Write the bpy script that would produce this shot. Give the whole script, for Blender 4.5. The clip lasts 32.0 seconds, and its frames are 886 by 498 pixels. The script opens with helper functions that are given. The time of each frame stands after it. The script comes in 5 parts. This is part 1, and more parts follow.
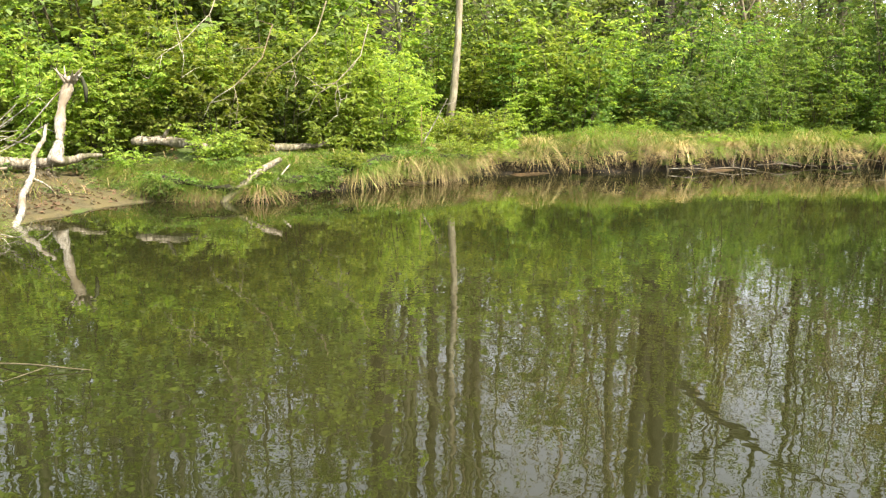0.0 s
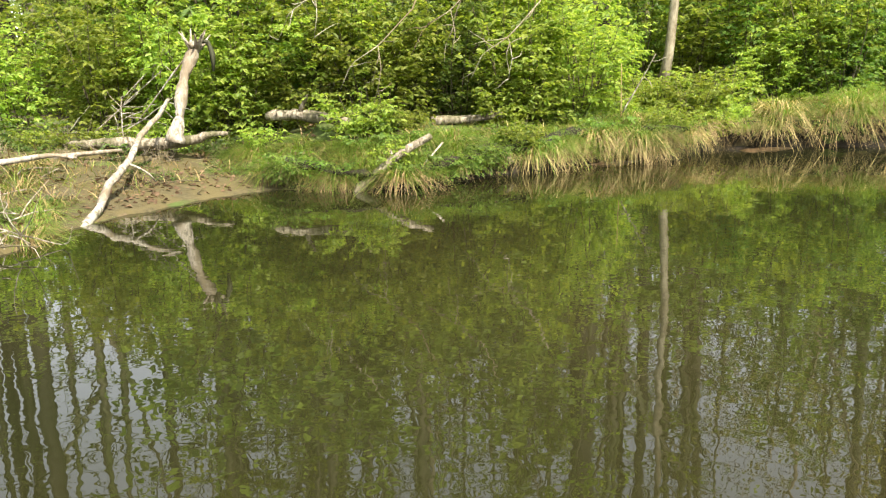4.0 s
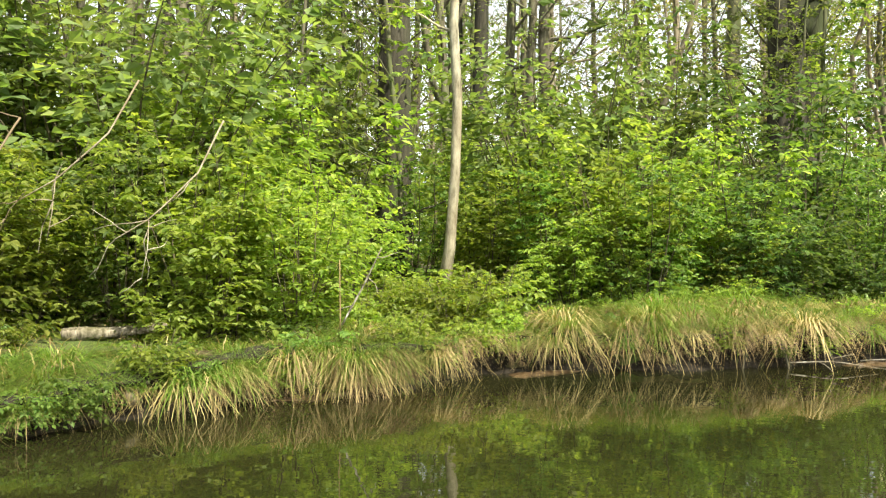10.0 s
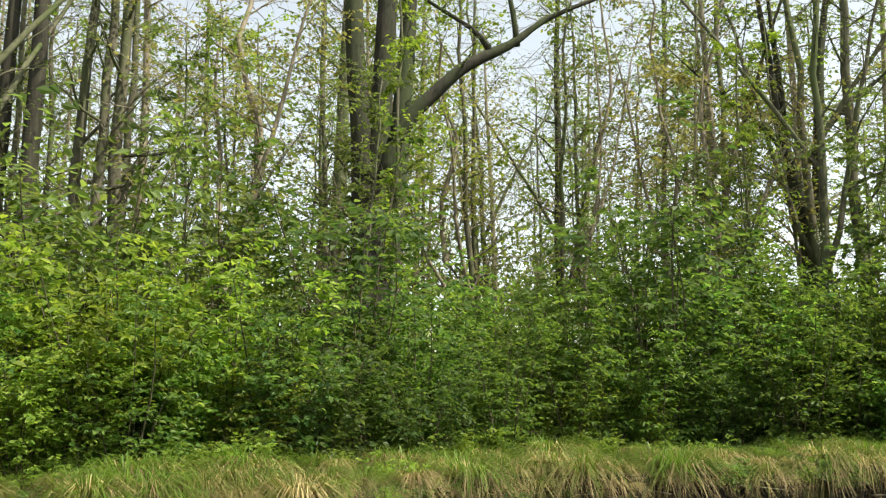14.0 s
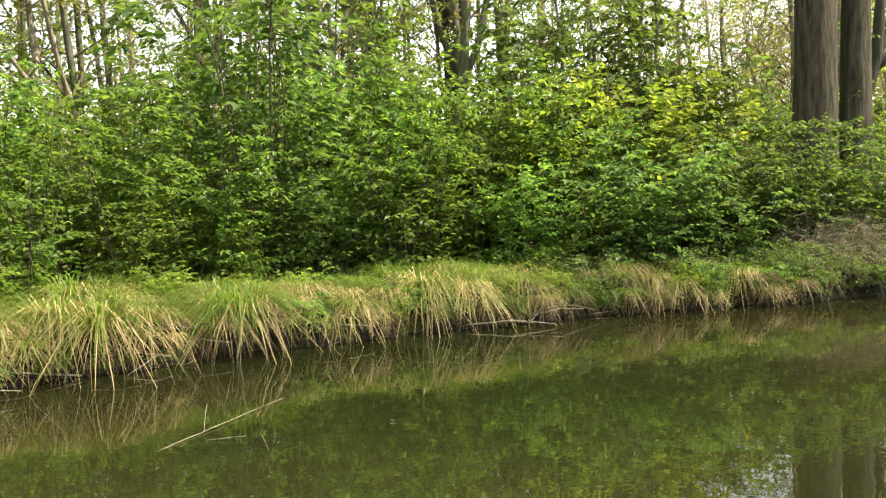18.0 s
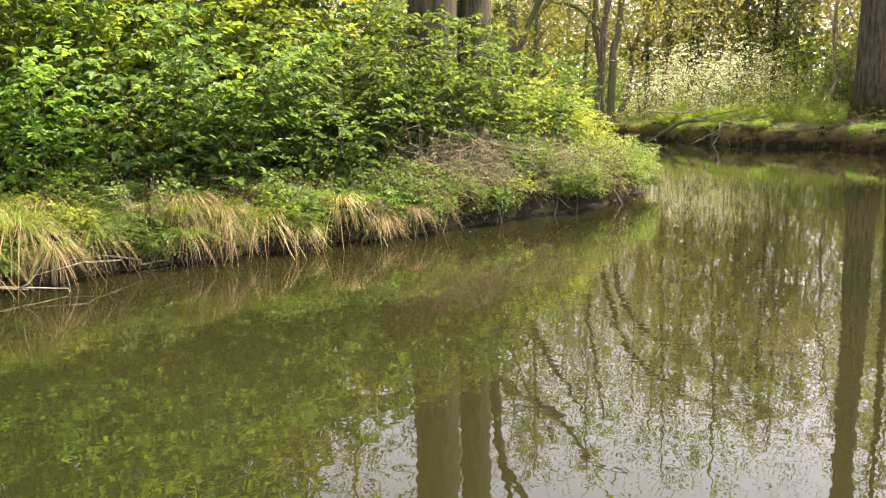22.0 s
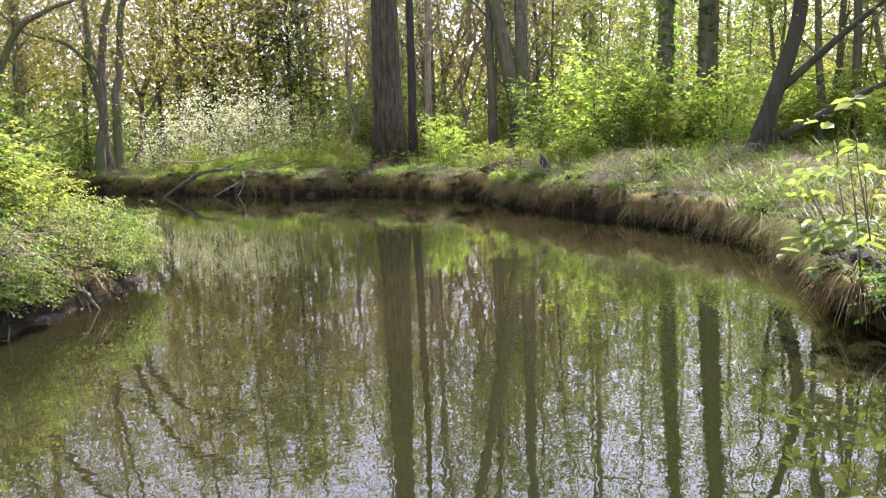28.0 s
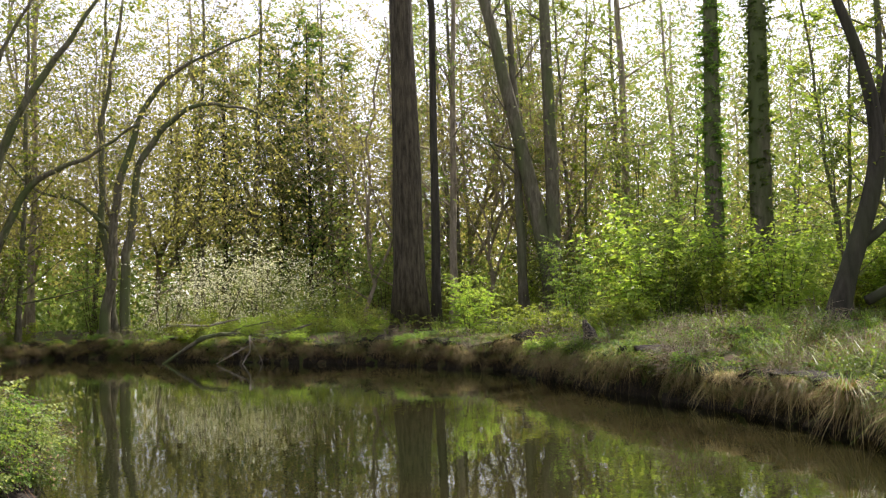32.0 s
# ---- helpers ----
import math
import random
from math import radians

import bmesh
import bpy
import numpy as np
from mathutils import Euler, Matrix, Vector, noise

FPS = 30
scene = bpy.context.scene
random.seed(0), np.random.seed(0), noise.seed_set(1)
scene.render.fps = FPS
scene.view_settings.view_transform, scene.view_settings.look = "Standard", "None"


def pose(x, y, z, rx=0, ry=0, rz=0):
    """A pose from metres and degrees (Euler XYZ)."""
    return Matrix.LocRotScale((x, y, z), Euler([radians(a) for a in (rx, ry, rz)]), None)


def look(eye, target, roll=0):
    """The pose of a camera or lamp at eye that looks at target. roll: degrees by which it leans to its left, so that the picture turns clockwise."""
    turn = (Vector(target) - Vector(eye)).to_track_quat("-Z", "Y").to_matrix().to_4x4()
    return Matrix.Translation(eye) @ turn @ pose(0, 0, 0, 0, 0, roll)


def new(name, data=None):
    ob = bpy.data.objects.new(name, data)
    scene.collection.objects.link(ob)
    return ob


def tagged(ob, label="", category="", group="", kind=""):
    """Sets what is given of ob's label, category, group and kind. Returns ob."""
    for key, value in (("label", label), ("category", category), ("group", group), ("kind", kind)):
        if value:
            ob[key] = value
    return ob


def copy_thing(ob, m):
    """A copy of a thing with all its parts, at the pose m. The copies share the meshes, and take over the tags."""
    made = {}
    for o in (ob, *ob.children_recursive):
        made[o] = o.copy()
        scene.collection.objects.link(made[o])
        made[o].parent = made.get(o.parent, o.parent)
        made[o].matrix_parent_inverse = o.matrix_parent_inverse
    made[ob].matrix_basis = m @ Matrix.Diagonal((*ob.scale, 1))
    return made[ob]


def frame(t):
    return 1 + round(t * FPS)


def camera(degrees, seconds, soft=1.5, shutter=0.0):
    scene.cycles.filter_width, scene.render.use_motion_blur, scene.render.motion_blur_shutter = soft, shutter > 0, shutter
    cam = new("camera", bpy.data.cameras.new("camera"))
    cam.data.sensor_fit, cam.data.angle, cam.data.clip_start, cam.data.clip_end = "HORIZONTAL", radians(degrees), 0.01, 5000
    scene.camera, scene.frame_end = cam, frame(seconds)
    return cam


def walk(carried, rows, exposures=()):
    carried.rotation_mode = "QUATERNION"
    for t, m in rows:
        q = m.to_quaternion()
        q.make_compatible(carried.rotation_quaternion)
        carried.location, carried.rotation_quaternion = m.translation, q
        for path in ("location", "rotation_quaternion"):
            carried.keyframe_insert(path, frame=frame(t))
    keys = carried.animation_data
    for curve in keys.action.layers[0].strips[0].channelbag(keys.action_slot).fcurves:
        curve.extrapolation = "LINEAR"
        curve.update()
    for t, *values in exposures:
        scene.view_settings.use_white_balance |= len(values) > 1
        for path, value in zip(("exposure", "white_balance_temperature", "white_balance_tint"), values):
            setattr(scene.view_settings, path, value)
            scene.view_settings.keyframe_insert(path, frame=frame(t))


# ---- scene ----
cam = camera(55.3, 32.0, 1.25)
PATH = [
    (0, (0.904, -0.509, 1.455), (0.884, 1.458, 1.093), 0.9),
    (0.5, (0.945, -0.147, 1.436), (0.872, 1.808, 1.023), 0.6),
    (1, (0.974, 0.206, 1.419), (0.835, 2.154, 0.985), 0.3),
    (1.5, (1.006, 0.542, 1.406), (0.825, 2.485, 0.967), 0.4),
    (2, (1.039, 0.887, 1.393), (0.775, 2.821, 0.957), -0.1),
    (2.5, (1.074, 1.241, 1.379), (0.741, 3.164, 0.94), -0.3),
    (3, (1.107, 1.601, 1.362), (0.684, 3.506, 0.922), -0.9),
    (3.5, (1.142, 1.93, 1.345), (0.683, 3.826, 0.905), -1.1),
    (4, (1.177, 2.275, 1.33), (0.643, 4.153, 0.895), -1.0),
    (4.5, (1.212, 2.609, 1.315), (0.629, 4.474, 0.885), -0.2),
    (6.5, (1.475, 3.865, 1.196), (0.82, 5.731, 0.897), -0.4),
    (7, (1.573, 4.19, 1.19), (0.939, 6.07, 0.937), -0.5),
    (7.5, (1.707, 4.492, 1.198), (1.121, 6.392, 0.982), -0.4),
    (8, (1.886, 4.777, 1.219), (1.362, 6.701, 1.061), -0.2),
    (8.5, (2.061, 5.045, 1.243), (1.597, 6.986, 1.119), -0.1),
    (9, (2.252, 5.334, 1.268), (1.855, 7.293, 1.199), -0.0),
    (9.5, (2.444, 5.618, 1.293), (2.109, 7.589, 1.264), 0.1),
    (10, (2.645, 5.891, 1.315), (2.344, 7.869, 1.326), 0.2),
    (10.5, (2.855, 6.17, 1.332), (2.59, 8.152, 1.387), 0.2),
    (11, (3.063, 6.461, 1.355), (2.845, 8.446, 1.471), 0.2),
    (11.5, (3.265, 6.73, 1.368), (3.077, 8.716, 1.511), 0.2),
    (12, (3.509, 7.018, 1.383), (3.429, 9.004, 1.604), 0.1),
    (12.5, (3.777, 7.29, 1.389), (3.844, 9.265, 1.691), -0.2),
    (13, (4.076, 7.549, 1.387), (4.289, 9.507, 1.735), -0.6),
    (13.5, (4.375, 7.795, 1.385), (4.701, 9.734, 1.751), -0.3),
    (14, (4.672, 8.038, 1.384), (5.16, 9.947, 1.725), -0.3),
    (14.5, (4.942, 8.28, 1.383), (5.532, 10.168, 1.675), -0.9),
    (15, (5.211, 8.516, 1.386), (5.899, 10.378, 1.636), -1.4),
    (15.5, (5.508, 8.76, 1.387), (6.288, 10.59, 1.593), -2.4),
    (17.5, (6.835, 9.778, 1.372), (7.902, 11.469, 1.347), -1.7),
    (18, (7.157, 10.01, 1.369), (8.304, 11.646, 1.281), -1.6),
    (18.5, (7.458, 10.206, 1.369), (8.663, 11.796, 1.228), -1.6),
    (19, (7.792, 10.393, 1.373), (9.064, 11.924, 1.179), -1.4),
    (19.5, (8.145, 10.581, 1.378), (9.491, 12.04, 1.134), -1.1),
    (20, (8.49, 10.789, 1.378), (9.941, 12.14, 1.116), -0.5),
    (20.5, (8.818, 11.0, 1.376), (10.352, 12.254, 1.103), 0.1),
    (21, (9.158, 11.181, 1.373), (10.746, 12.361, 1.08), 0.0),
    (21.5, (9.477, 11.33, 1.365), (11.114, 12.438, 1.062), -0.3),
    (22, (9.824, 11.455, 1.36), (11.513, 12.476, 1.04), -0.5),
    (22.5, (10.156, 11.578, 1.357), (11.896, 12.509, 1.034), -0.2),
    (23, (10.507, 11.692, 1.355), (12.287, 12.546, 1.033), -0.4),
    (23.5, (10.878, 11.795, 1.351), (12.698, 12.56, 1.031), -0.6),
    (24, (11.248, 11.889, 1.345), (13.111, 12.545, 1.026), -0.8),
    (24.5, (11.606, 11.975, 1.338), (13.497, 12.538, 1.01), -1.5),
    (25, (11.942, 12.054, 1.331), (13.857, 12.527, 1.004), -1.6),
    (25.5, (12.28, 12.114, 1.327), (14.219, 12.492, 1.016), -2.6),
    (27.5, (13.682, 12.319, 1.345), (15.661, 12.398, 1.068), -2.3),
    (28, (14.049, 12.351, 1.349), (16.035, 12.36, 1.116), -2.2),
    (28.5, (14.421, 12.373, 1.35), (16.413, 12.357, 1.175), -2.6),
    (29, (14.791, 12.387, 1.35), (16.787, 12.358, 1.228), -2.5),
    (29.5, (15.151, 12.387, 1.351), (17.15, 12.356, 1.275), -2.5),
    (30, (15.507, 12.38, 1.351), (17.507, 12.347, 1.326), -2.5),
    (30.5, (15.852, 12.374, 1.353), (17.852, 12.343, 1.372), -2.4),
    (31, (16.192, 12.365, 1.356), (18.191, 12.375, 1.424), -2.3),
    (31.5, (16.523, 12.352, 1.363), (18.52, 12.373, 1.473), -2.2),
    (32, (16.858, 12.343, 1.369), (18.851, 12.4, 1.522), -1.9),
]
walk(cam, [(t, look(eye, target, roll)) for t, eye, target, roll in PATH],
     exposures=[(0, 1.9, 6800, 10), (4, 1.75, 6800, 10), (9, 1.65, 6900, 5), (11, 1.4, 6900, 4), (13, 0.9, 6600, 5), (15.5, 0.95, 6500, 2), (18, 1.7, 6900, 6), (21, 2.2, 7400, 12), (24.5, 2.25, 5900, 40), (28, 2.05, 5900, 32), (32, 1.25, 6400, 22)])

# ---- light ----
SUN_EL, SUN_AZ = 54.0, -38.0          # height of the sun, and its bearing from +x towards +y
world = bpy.data.worlds.new("sky")
scene.world = world
world.use_nodes = True
wn = world.node_tree.nodes
sky = wn.new("ShaderNodeTexSky")
sky.sky_type, sky.sun_disc = "NISHITA", False
sky.sun_elevation, sky.sun_rotation = radians(SUN_EL), radians(90 - SUN_AZ)
sky.air_density, sky.dust_density, sky.ozone_density = 1.0, 0.8, 1.0
bg = wn["Background"]
bg.inputs["Strength"].default_value = 0.15
haze = wn.new("ShaderNodeHueSaturation")          # thin high cloud takes most of the blue out of the sky
haze.inputs["Saturation"].default_value = 0.3
haze.inputs["Value"].default_value = 1.0
world.node_tree.links.new(sky.outputs["Color"], haze.inputs["Color"])
world.node_tree.links.new(haze.outputs["Color"], bg.inputs["Color"])
sun_data = bpy.data.lights.new("sun", "SUN")
sun_data.energy, sun_data.angle, sun_data.color = 4.3, radians(0.6), (1.0, 0.94, 0.82)
sun = new("sun", sun_data)
sun_way = Vector((math.cos(radians(SUN_EL)) * math.cos(radians(SUN_AZ)), math.cos(radians(SUN_EL)) * math.sin(radians(SUN_AZ)), math.sin(radians(SUN_EL))))
sun.matrix_world = look(sun_way * 60, (0, 0, 0))


# ---- materials ----
def material(name):
    m = bpy.data.materials.new(name)
    m.use_nodes = True
    t = m.node_tree
    return m, t, t.nodes["Principled BSDF"], t.nodes["Material Output"]


def node(t, kind, **values):
    n = t.nodes.new(kind)
    for key, value in values.items():
        n.inputs[key].default_value = value
    return n


def ramp(t, source, stops):
    r = t.nodes.new("ShaderNodeValToRGB")
    e = r.color_ramp.elements
    while len(e) < len(stops):
        e.new(0.5)
    for k, (p, c) in enumerate(stops):
        e[k].position, e[k].color = p, (*c, 1)
    t.links.new(source, r.inputs["Fac"])
    return r.outputs["Color"]


def coords(t, scale):
    c = t.nodes.new("ShaderNodeTexCoord")
    m = t.nodes.new("ShaderNodeMapping")
    m.inputs["Scale"].default_value = scale
    t.links.new(c.outputs["Object"], m.inputs["Vector"])
    return m.outputs["Vector"]


def bump(t, height, p, strength, distance):
    b = node(t, "ShaderNodeBump", Strength=strength, Distance=distance)
    t.links.new(height, b.inputs["Height"])
    t.links.new(b.outputs["Normal"], p.inputs["Normal"])
    return b


def leaf_material(name, dark, light, glow=0.6, rough=0.42, spread=0.35):
    """Thin foliage: every blade has its own tone, every plant its own too, and light comes through it."""
    m, t, p, out = material(name)
    g = t.nodes.new("ShaderNodeNewGeometry")
    o = t.nodes.new("ShaderNodeObjectInfo")
    col = ramp(t, g.outputs["Random Per Island"], [(0.0, dark), (0.6, tuple((a + b) / 2 for a, b in zip(dark, light))), (1.0, light)])
    hs = t.nodes.new("ShaderNodeHueSaturation")
    for src, lo, hi, slot in ((o.outputs["Random"], 1 - spread, 1 + spread, "Value"), (o.outputs["Random"], 0.485, 0.515, "Hue")):
        mr = node(t, "ShaderNodeMapRange")
        mr.inputs["To Min"].default_value, mr.inputs["To Max"].default_value = lo, hi
        t.links.new(src, mr.inputs["Value"])
        t.links.new(mr.outputs["Result"], hs.inputs[slot])
    t.links.new(col, hs.inputs["Color"])
    t.links.new(hs.outputs["Color"], p.inputs["Base Color"])
    p.inputs["Roughness"].default_value = rough
    p.inputs["Specular IOR Level"].default_value = 0.2
    tr = t.nodes.new("ShaderNodeBsdfTranslucent")
    warm = node(t, "ShaderNodeMix", Factor=1.0)
    warm.data_type, warm.blend_type = "RGBA", "MULTIPLY"
    warm.inputs["B"].default_value = (1.3, 1.3, 0.6, 1)
    t.links.new(hs.outputs["Color"], warm.inputs["A"])
    t.links.new(warm.outputs["Result"], tr.inputs["Color"])
    mix = node(t, "ShaderNodeMixShader", Fac=glow)
    t.links.new(p.outputs["BSDF"], mix.inputs[1])
    t.links.new(tr.outputs["BSDF"], mix.inputs[2])
    t.links.new(mix.outputs["Shader"], out.inputs["Surface"])
    return m


def rough_material(name, stops, scale, stretch=(1, 1, 1), depth=0.02, rough=0.85, second=None, patch=0.7):
    """Bark, wood, soil: two scales of noise in colour and relief; second: a colour that covers it in patches."""
    m, t, p, out = material(name)
    v = coords(t, stretch)
    fine = node(t, "ShaderNodeTexNoise", Scale=scale, Detail=6.0, Roughness=0.65)
    wide = node(t, "ShaderNodeTexNoise", Scale=scale * 0.12, Detail=3.0)
    t.links.new(v, fine.inputs["Vector"])
    t.links.new(v, wide.inputs["Vector"])
    col = ramp(t, fine.outputs["Fac"], stops)
    if second:
        cover = ramp(t, wide.outputs["Fac"], [(patch - 0.12, (0, 0, 0)), (patch + 0.08, (1, 1, 1))])
        mix = node(t, "ShaderNodeMix")
        mix.data_type = "RGBA"
        mix.inputs["B"].default_value = (*second, 1)
        t.links.new(cover, mix.inputs["Factor"])
        t.links.new(col, mix.inputs["A"])
        col = mix.outputs["Result"]
    t.links.new(col, p.inputs["Base Color"])
    p.inputs["Roughness"].default_value = rough
    p.inputs["Specular IOR Level"].default_value = 0.25
    bump(t, fine.outputs["Fac"], p, 0.8, depth)
    return m


# leaf_mid and leaf_deep carry canopy shade in their colour; leaf_deep also colours ivy and spruce
LEAF = leaf_material("leaf_bright", (0.13, 0.205, 0.032), (0.33, 0.385, 0.085))
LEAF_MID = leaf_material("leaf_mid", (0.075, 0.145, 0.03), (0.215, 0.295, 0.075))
LEAF_TIP = leaf_material("leaf_young", (0.10, 0.14, 0.04), (0.27, 0.305, 0.10), 0.5)
LEAF_ELDER = leaf_material("leaf_elder", (0.145, 0.185, 0.045), (0.35, 0.385, 0.115), 0.6)
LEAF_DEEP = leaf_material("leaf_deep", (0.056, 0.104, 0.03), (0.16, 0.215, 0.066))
LEAF_PALE = leaf_material("leaf_pale", (0.10, 0.15, 0.045), (0.235, 0.285, 0.105))
# olive leaf, its colour paled in place of haze over the far wood
LEAF_OLIVE = leaf_material("leaf_olive", (0.17, 0.17, 0.065), (0.40, 0.37, 0.17), 0.62)
BLOSSOM = leaf_material("blossom", (0.5, 0.52, 0.42), (0.85, 0.85, 0.8), 0.4, 0.6, 0.1)
GRASS = leaf_material("grass_green", (0.07, 0.125, 0.016), (0.215, 0.275, 0.05), 0.4)
STRAW = leaf_material("grass_dry", (0.18, 0.125, 0.055), (0.5, 0.385, 0.195), 0.25, 0.6)
LITTER = leaf_material("litter", (0.085, 0.055, 0.03), (0.26, 0.185, 0.105), 0.15, 0.95)
BARK = rough_material("bark_grey", [(0.3, (0.055, 0.048, 0.03)), (0.7, (0.19, 0.17, 0.115))], 9, (1, 1, 0.25), 0.03, 0.9, (0.09, 0.11, 0.04), 0.55)
# dark bark, taken darker still in place of canopy shade on the trunks
BARK_DARK = rough_material("bark_dark", [(0.3, (0.016, 0.015, 0.010)), (0.7, (0.068, 0.060, 0.042))], 7, (1, 1, 0.18), 0.05, 0.9, (0.05, 0.06, 0.025), 0.6)
BARK_PINE = rough_material("bark_ridged", [(0.35, (0.022, 0.018, 0.010)), (0.62, (0.088, 0.073, 0.045))], 11, (1, 1, 0.16), 0.09, 0.9)
MUD = rough_material("wet_mud", [(0.3, (0.03, 0.019, 0.009)), (0.7, (0.11, 0.07, 0.035))], 14, (1, 1, 1), 0.02, 0.45)
# beige bark, lightened to stand in for background haze; near dead stems share it
BARK_WARM = rough_material("bark_warm", [(0.3, (0.11, 0.09, 0.06)), (0.7, (0.35, 0.295, 0.205))], 9, (1, 1, 0.25), 0.03, 0.9)
BARK_PALE = rough_material("bark_pale", [(0.35, (0.13, 0.115, 0.075)), (0.65, (0.44, 0.40, 0.29))], 10, (1, 1, 0.35), 0.02, 0.8, (0.16, 0.12, 0.07), 0.56)
TWIG = rough_material("twig", [(0.3, (0.04, 0.035, 0.02)), (0.7, (0.13, 0.11, 0.06))], 20, (1, 1, 0.3), 0.004)
DEADWOOD = rough_material("dead_wood", [(0.36, (0.10, 0.085, 0.06)), (0.5, (0.31, 0.275, 0.22)), (0.66, (0.5, 0.46, 0.39))], 26, (1, 1, 0.3), 0.02, 0.8, (0.17, 0.135, 0.09), 0.58)
OLDWOOD = rough_material("old_wood", [(0.36, (0.06, 0.048, 0.03)), (0.5, (0.19, 0.16, 0.115)), (0.66, (0.38, 0.33, 0.25))], 30, (1, 1, 0.3), 0.03, 0.85, (0.09, 0.085, 0.04), 0.56)
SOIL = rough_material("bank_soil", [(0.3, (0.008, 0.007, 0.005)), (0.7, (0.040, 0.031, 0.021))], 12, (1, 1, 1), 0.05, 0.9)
SAND = rough_material("sand", [(0.3, (0.035, 0.029, 0.013)), (0.7, (0.10, 0.082, 0.040))], 20, (1, 1, 1), 0.016, 0.75, (0.085, 0.068, 0.028), 0.52)
GROUND = rough_material("woodland_floor", [(0.3, (0.03, 0.024, 0.012)), (0.5, (0.075, 0.055, 0.03)), (0.7, (0.15, 0.11, 0.065))], 9, (1, 1, 1), 0.05, 0.95, (0.06, 0.09, 0.02), 0.55)


def water_material():
    m, t, p, out = material("pond_water")
    v = coords(t, (1, 1, 1))
    murk = node(t, "ShaderNodeTexNoise", Scale=0.22, Detail=2.0)
    t.links.new(v, murk.inputs["Vector"])
    t.links.new(ramp(t, murk.outputs["Fac"], [(0.35, (0.011, 0.013, 0.004)), (0.65, (0.018, 0.016, 0.006))]), p.inputs["Base Color"])
    p.inputs["Roughness"].default_value, p.inputs["IOR"].default_value = 0.0, 1.333
    p.inputs["Specular IOR Level"].default_value = 0.85
    a = node(t, "ShaderNodeTexNoise", Scale=4.5, Detail=2.0, Roughness=0.5)
    b = node(t, "ShaderNodeTexNoise", Scale=16.0, Detail=1.0)
    t.links.new(v, a.inputs["Vector"])
    t.links.new(v, b.inputs["Vector"])
    add = t.nodes.new("ShaderNodeMath")
    add.operation = "MULTIPLY_ADD"
    t.links.new(b.outputs["Fac"], add.inputs[0])
    add.inputs[1].default_value = 0.13
    t.links.new(a.outputs["Fac"], add.inputs[2])
    bump(t, add.outputs["Value"], p, 1.0, 0.0011)
    return m


WATER = water_material()


# ---- mesh helpers ----
def mesh_of(name, verts, faces, mat, smooth=True):
    me = bpy.data.meshes.new(name)
    me.from_pydata(np.asarray(verts, float).tolist(), [], faces if isinstance(faces, list) else faces.tolist())
    me.materials.append(mat)
    if smooth:
        me.polygons.foreach_set("use_smooth", np.ones(len(me.polygons), bool))
    me.update()
    return me


def part(name, mesh, parent, label=""):
    ob = new(name, mesh)
    ob.parent = parent
    return tagged(ob, label)


def empty(name, m=None):
    ob = new(name)
    ob.empty_display_size = 0.2
    if m is not None:
        ob.matrix_basis = m
    return ob


def twigs_of(paths, share=1.0):
    """Thin twigs as open three-sided tubes of one piece each; only a share of them is thick enough to see."""
    return tubes([q[[0, -1]] for q in paths[::max(1, round(1 / share))]], 3, caps=False)


def tubes(paths, sides=6, rough=0.0, rng=None, caps=True):
    """Tapered tubes along paths, each a list of (x, y, z, radius), as one vertex and face list."""
    verts, faces, base = [], [], 0
    ang = np.arange(sides) * 2 * np.pi / sides
    for path in paths:
        q = np.asarray(path, float)
        p, r = q[:, :3], q[:, 3]
        d = np.gradient(p, axis=0)
        d /= np.linalg.norm(d, axis=1, keepdims=True) + 1e-9
        ref = np.where(np.abs(d[:, 2:3]) < 0.9, [[0, 0, 1.0]], [[1.0, 0, 0]])
        u = np.cross(d, ref)
        u /= np.linalg.norm(u, axis=1, keepdims=True) + 1e-9
        w = np.cross(d, u)
        rr = r[:, None] * np.ones(sides)
        if rough and rng is not None:
            rr = rr * (1 + rough * rng.standard_normal(rr.shape))
        ring = p[:, None] + rr[..., None] * (np.cos(ang)[None, :, None] * u[:, None] + np.sin(ang)[None, :, None] * w[:, None])
        verts.append(ring.reshape(-1, 3))
        n = len(p)
        k = np.arange(sides)
        for i in range(n - 1):
            a = base + i * sides
            faces += np.stack([a + k, a + (k + 1) % sides, a + sides + (k + 1) % sides, a + sides + k], 1).tolist()
        if caps:
            faces.append((base + np.arange(sides)[::-1]).tolist())
            faces.append((base + (n - 1) * sides + np.arange(sides)).tolist())
        base += n * sides
    return np.concatenate(verts), faces


def leaves(p, d, n, length, width, fold=0.25, simple=False):
    """Folded leaves from base points, directions and face normals."""
    d = d / (np.linalg.norm(d, axis=1, keepdims=True) + 1e-9)
    s = np.cross(d, n)
    s /= np.linalg.norm(s, axis=1, keepdims=True) + 1e-9
    n = np.cross(s, d)
    L, W = length[:, None], width[:, None]
    up = n * W * fold
    tip = p + d * L - n * L * 0.12
    if simple:
        v = np.stack([p, p + d * L * 0.45 + s * W + up, tip, p + d * L * 0.45 - s * W + up], 1)
        b = np.arange(len(p))[:, None] * 4
        f = np.concatenate([b + [[0, 1, 2]], b + [[0, 2, 3]]], 0)
        return v.reshape(-1, 3), f
    v = np.stack([p, p + d * L * 0.3 + s * W * 0.95 + up, p + d * L * 0.66 + s * W * 0.75 + up, tip,
                  p + d * L * 0.66 - s * W * 0.75 + up, p + d * L * 0.3 - s * W * 0.95 + up], 1)
    b = np.arange(len(p))[:, None] * 6
    return v.reshape(-1, 3), np.concatenate([b + [[0, 1, 2, 3]], b + [[0, 3, 4, 5]]], 0)


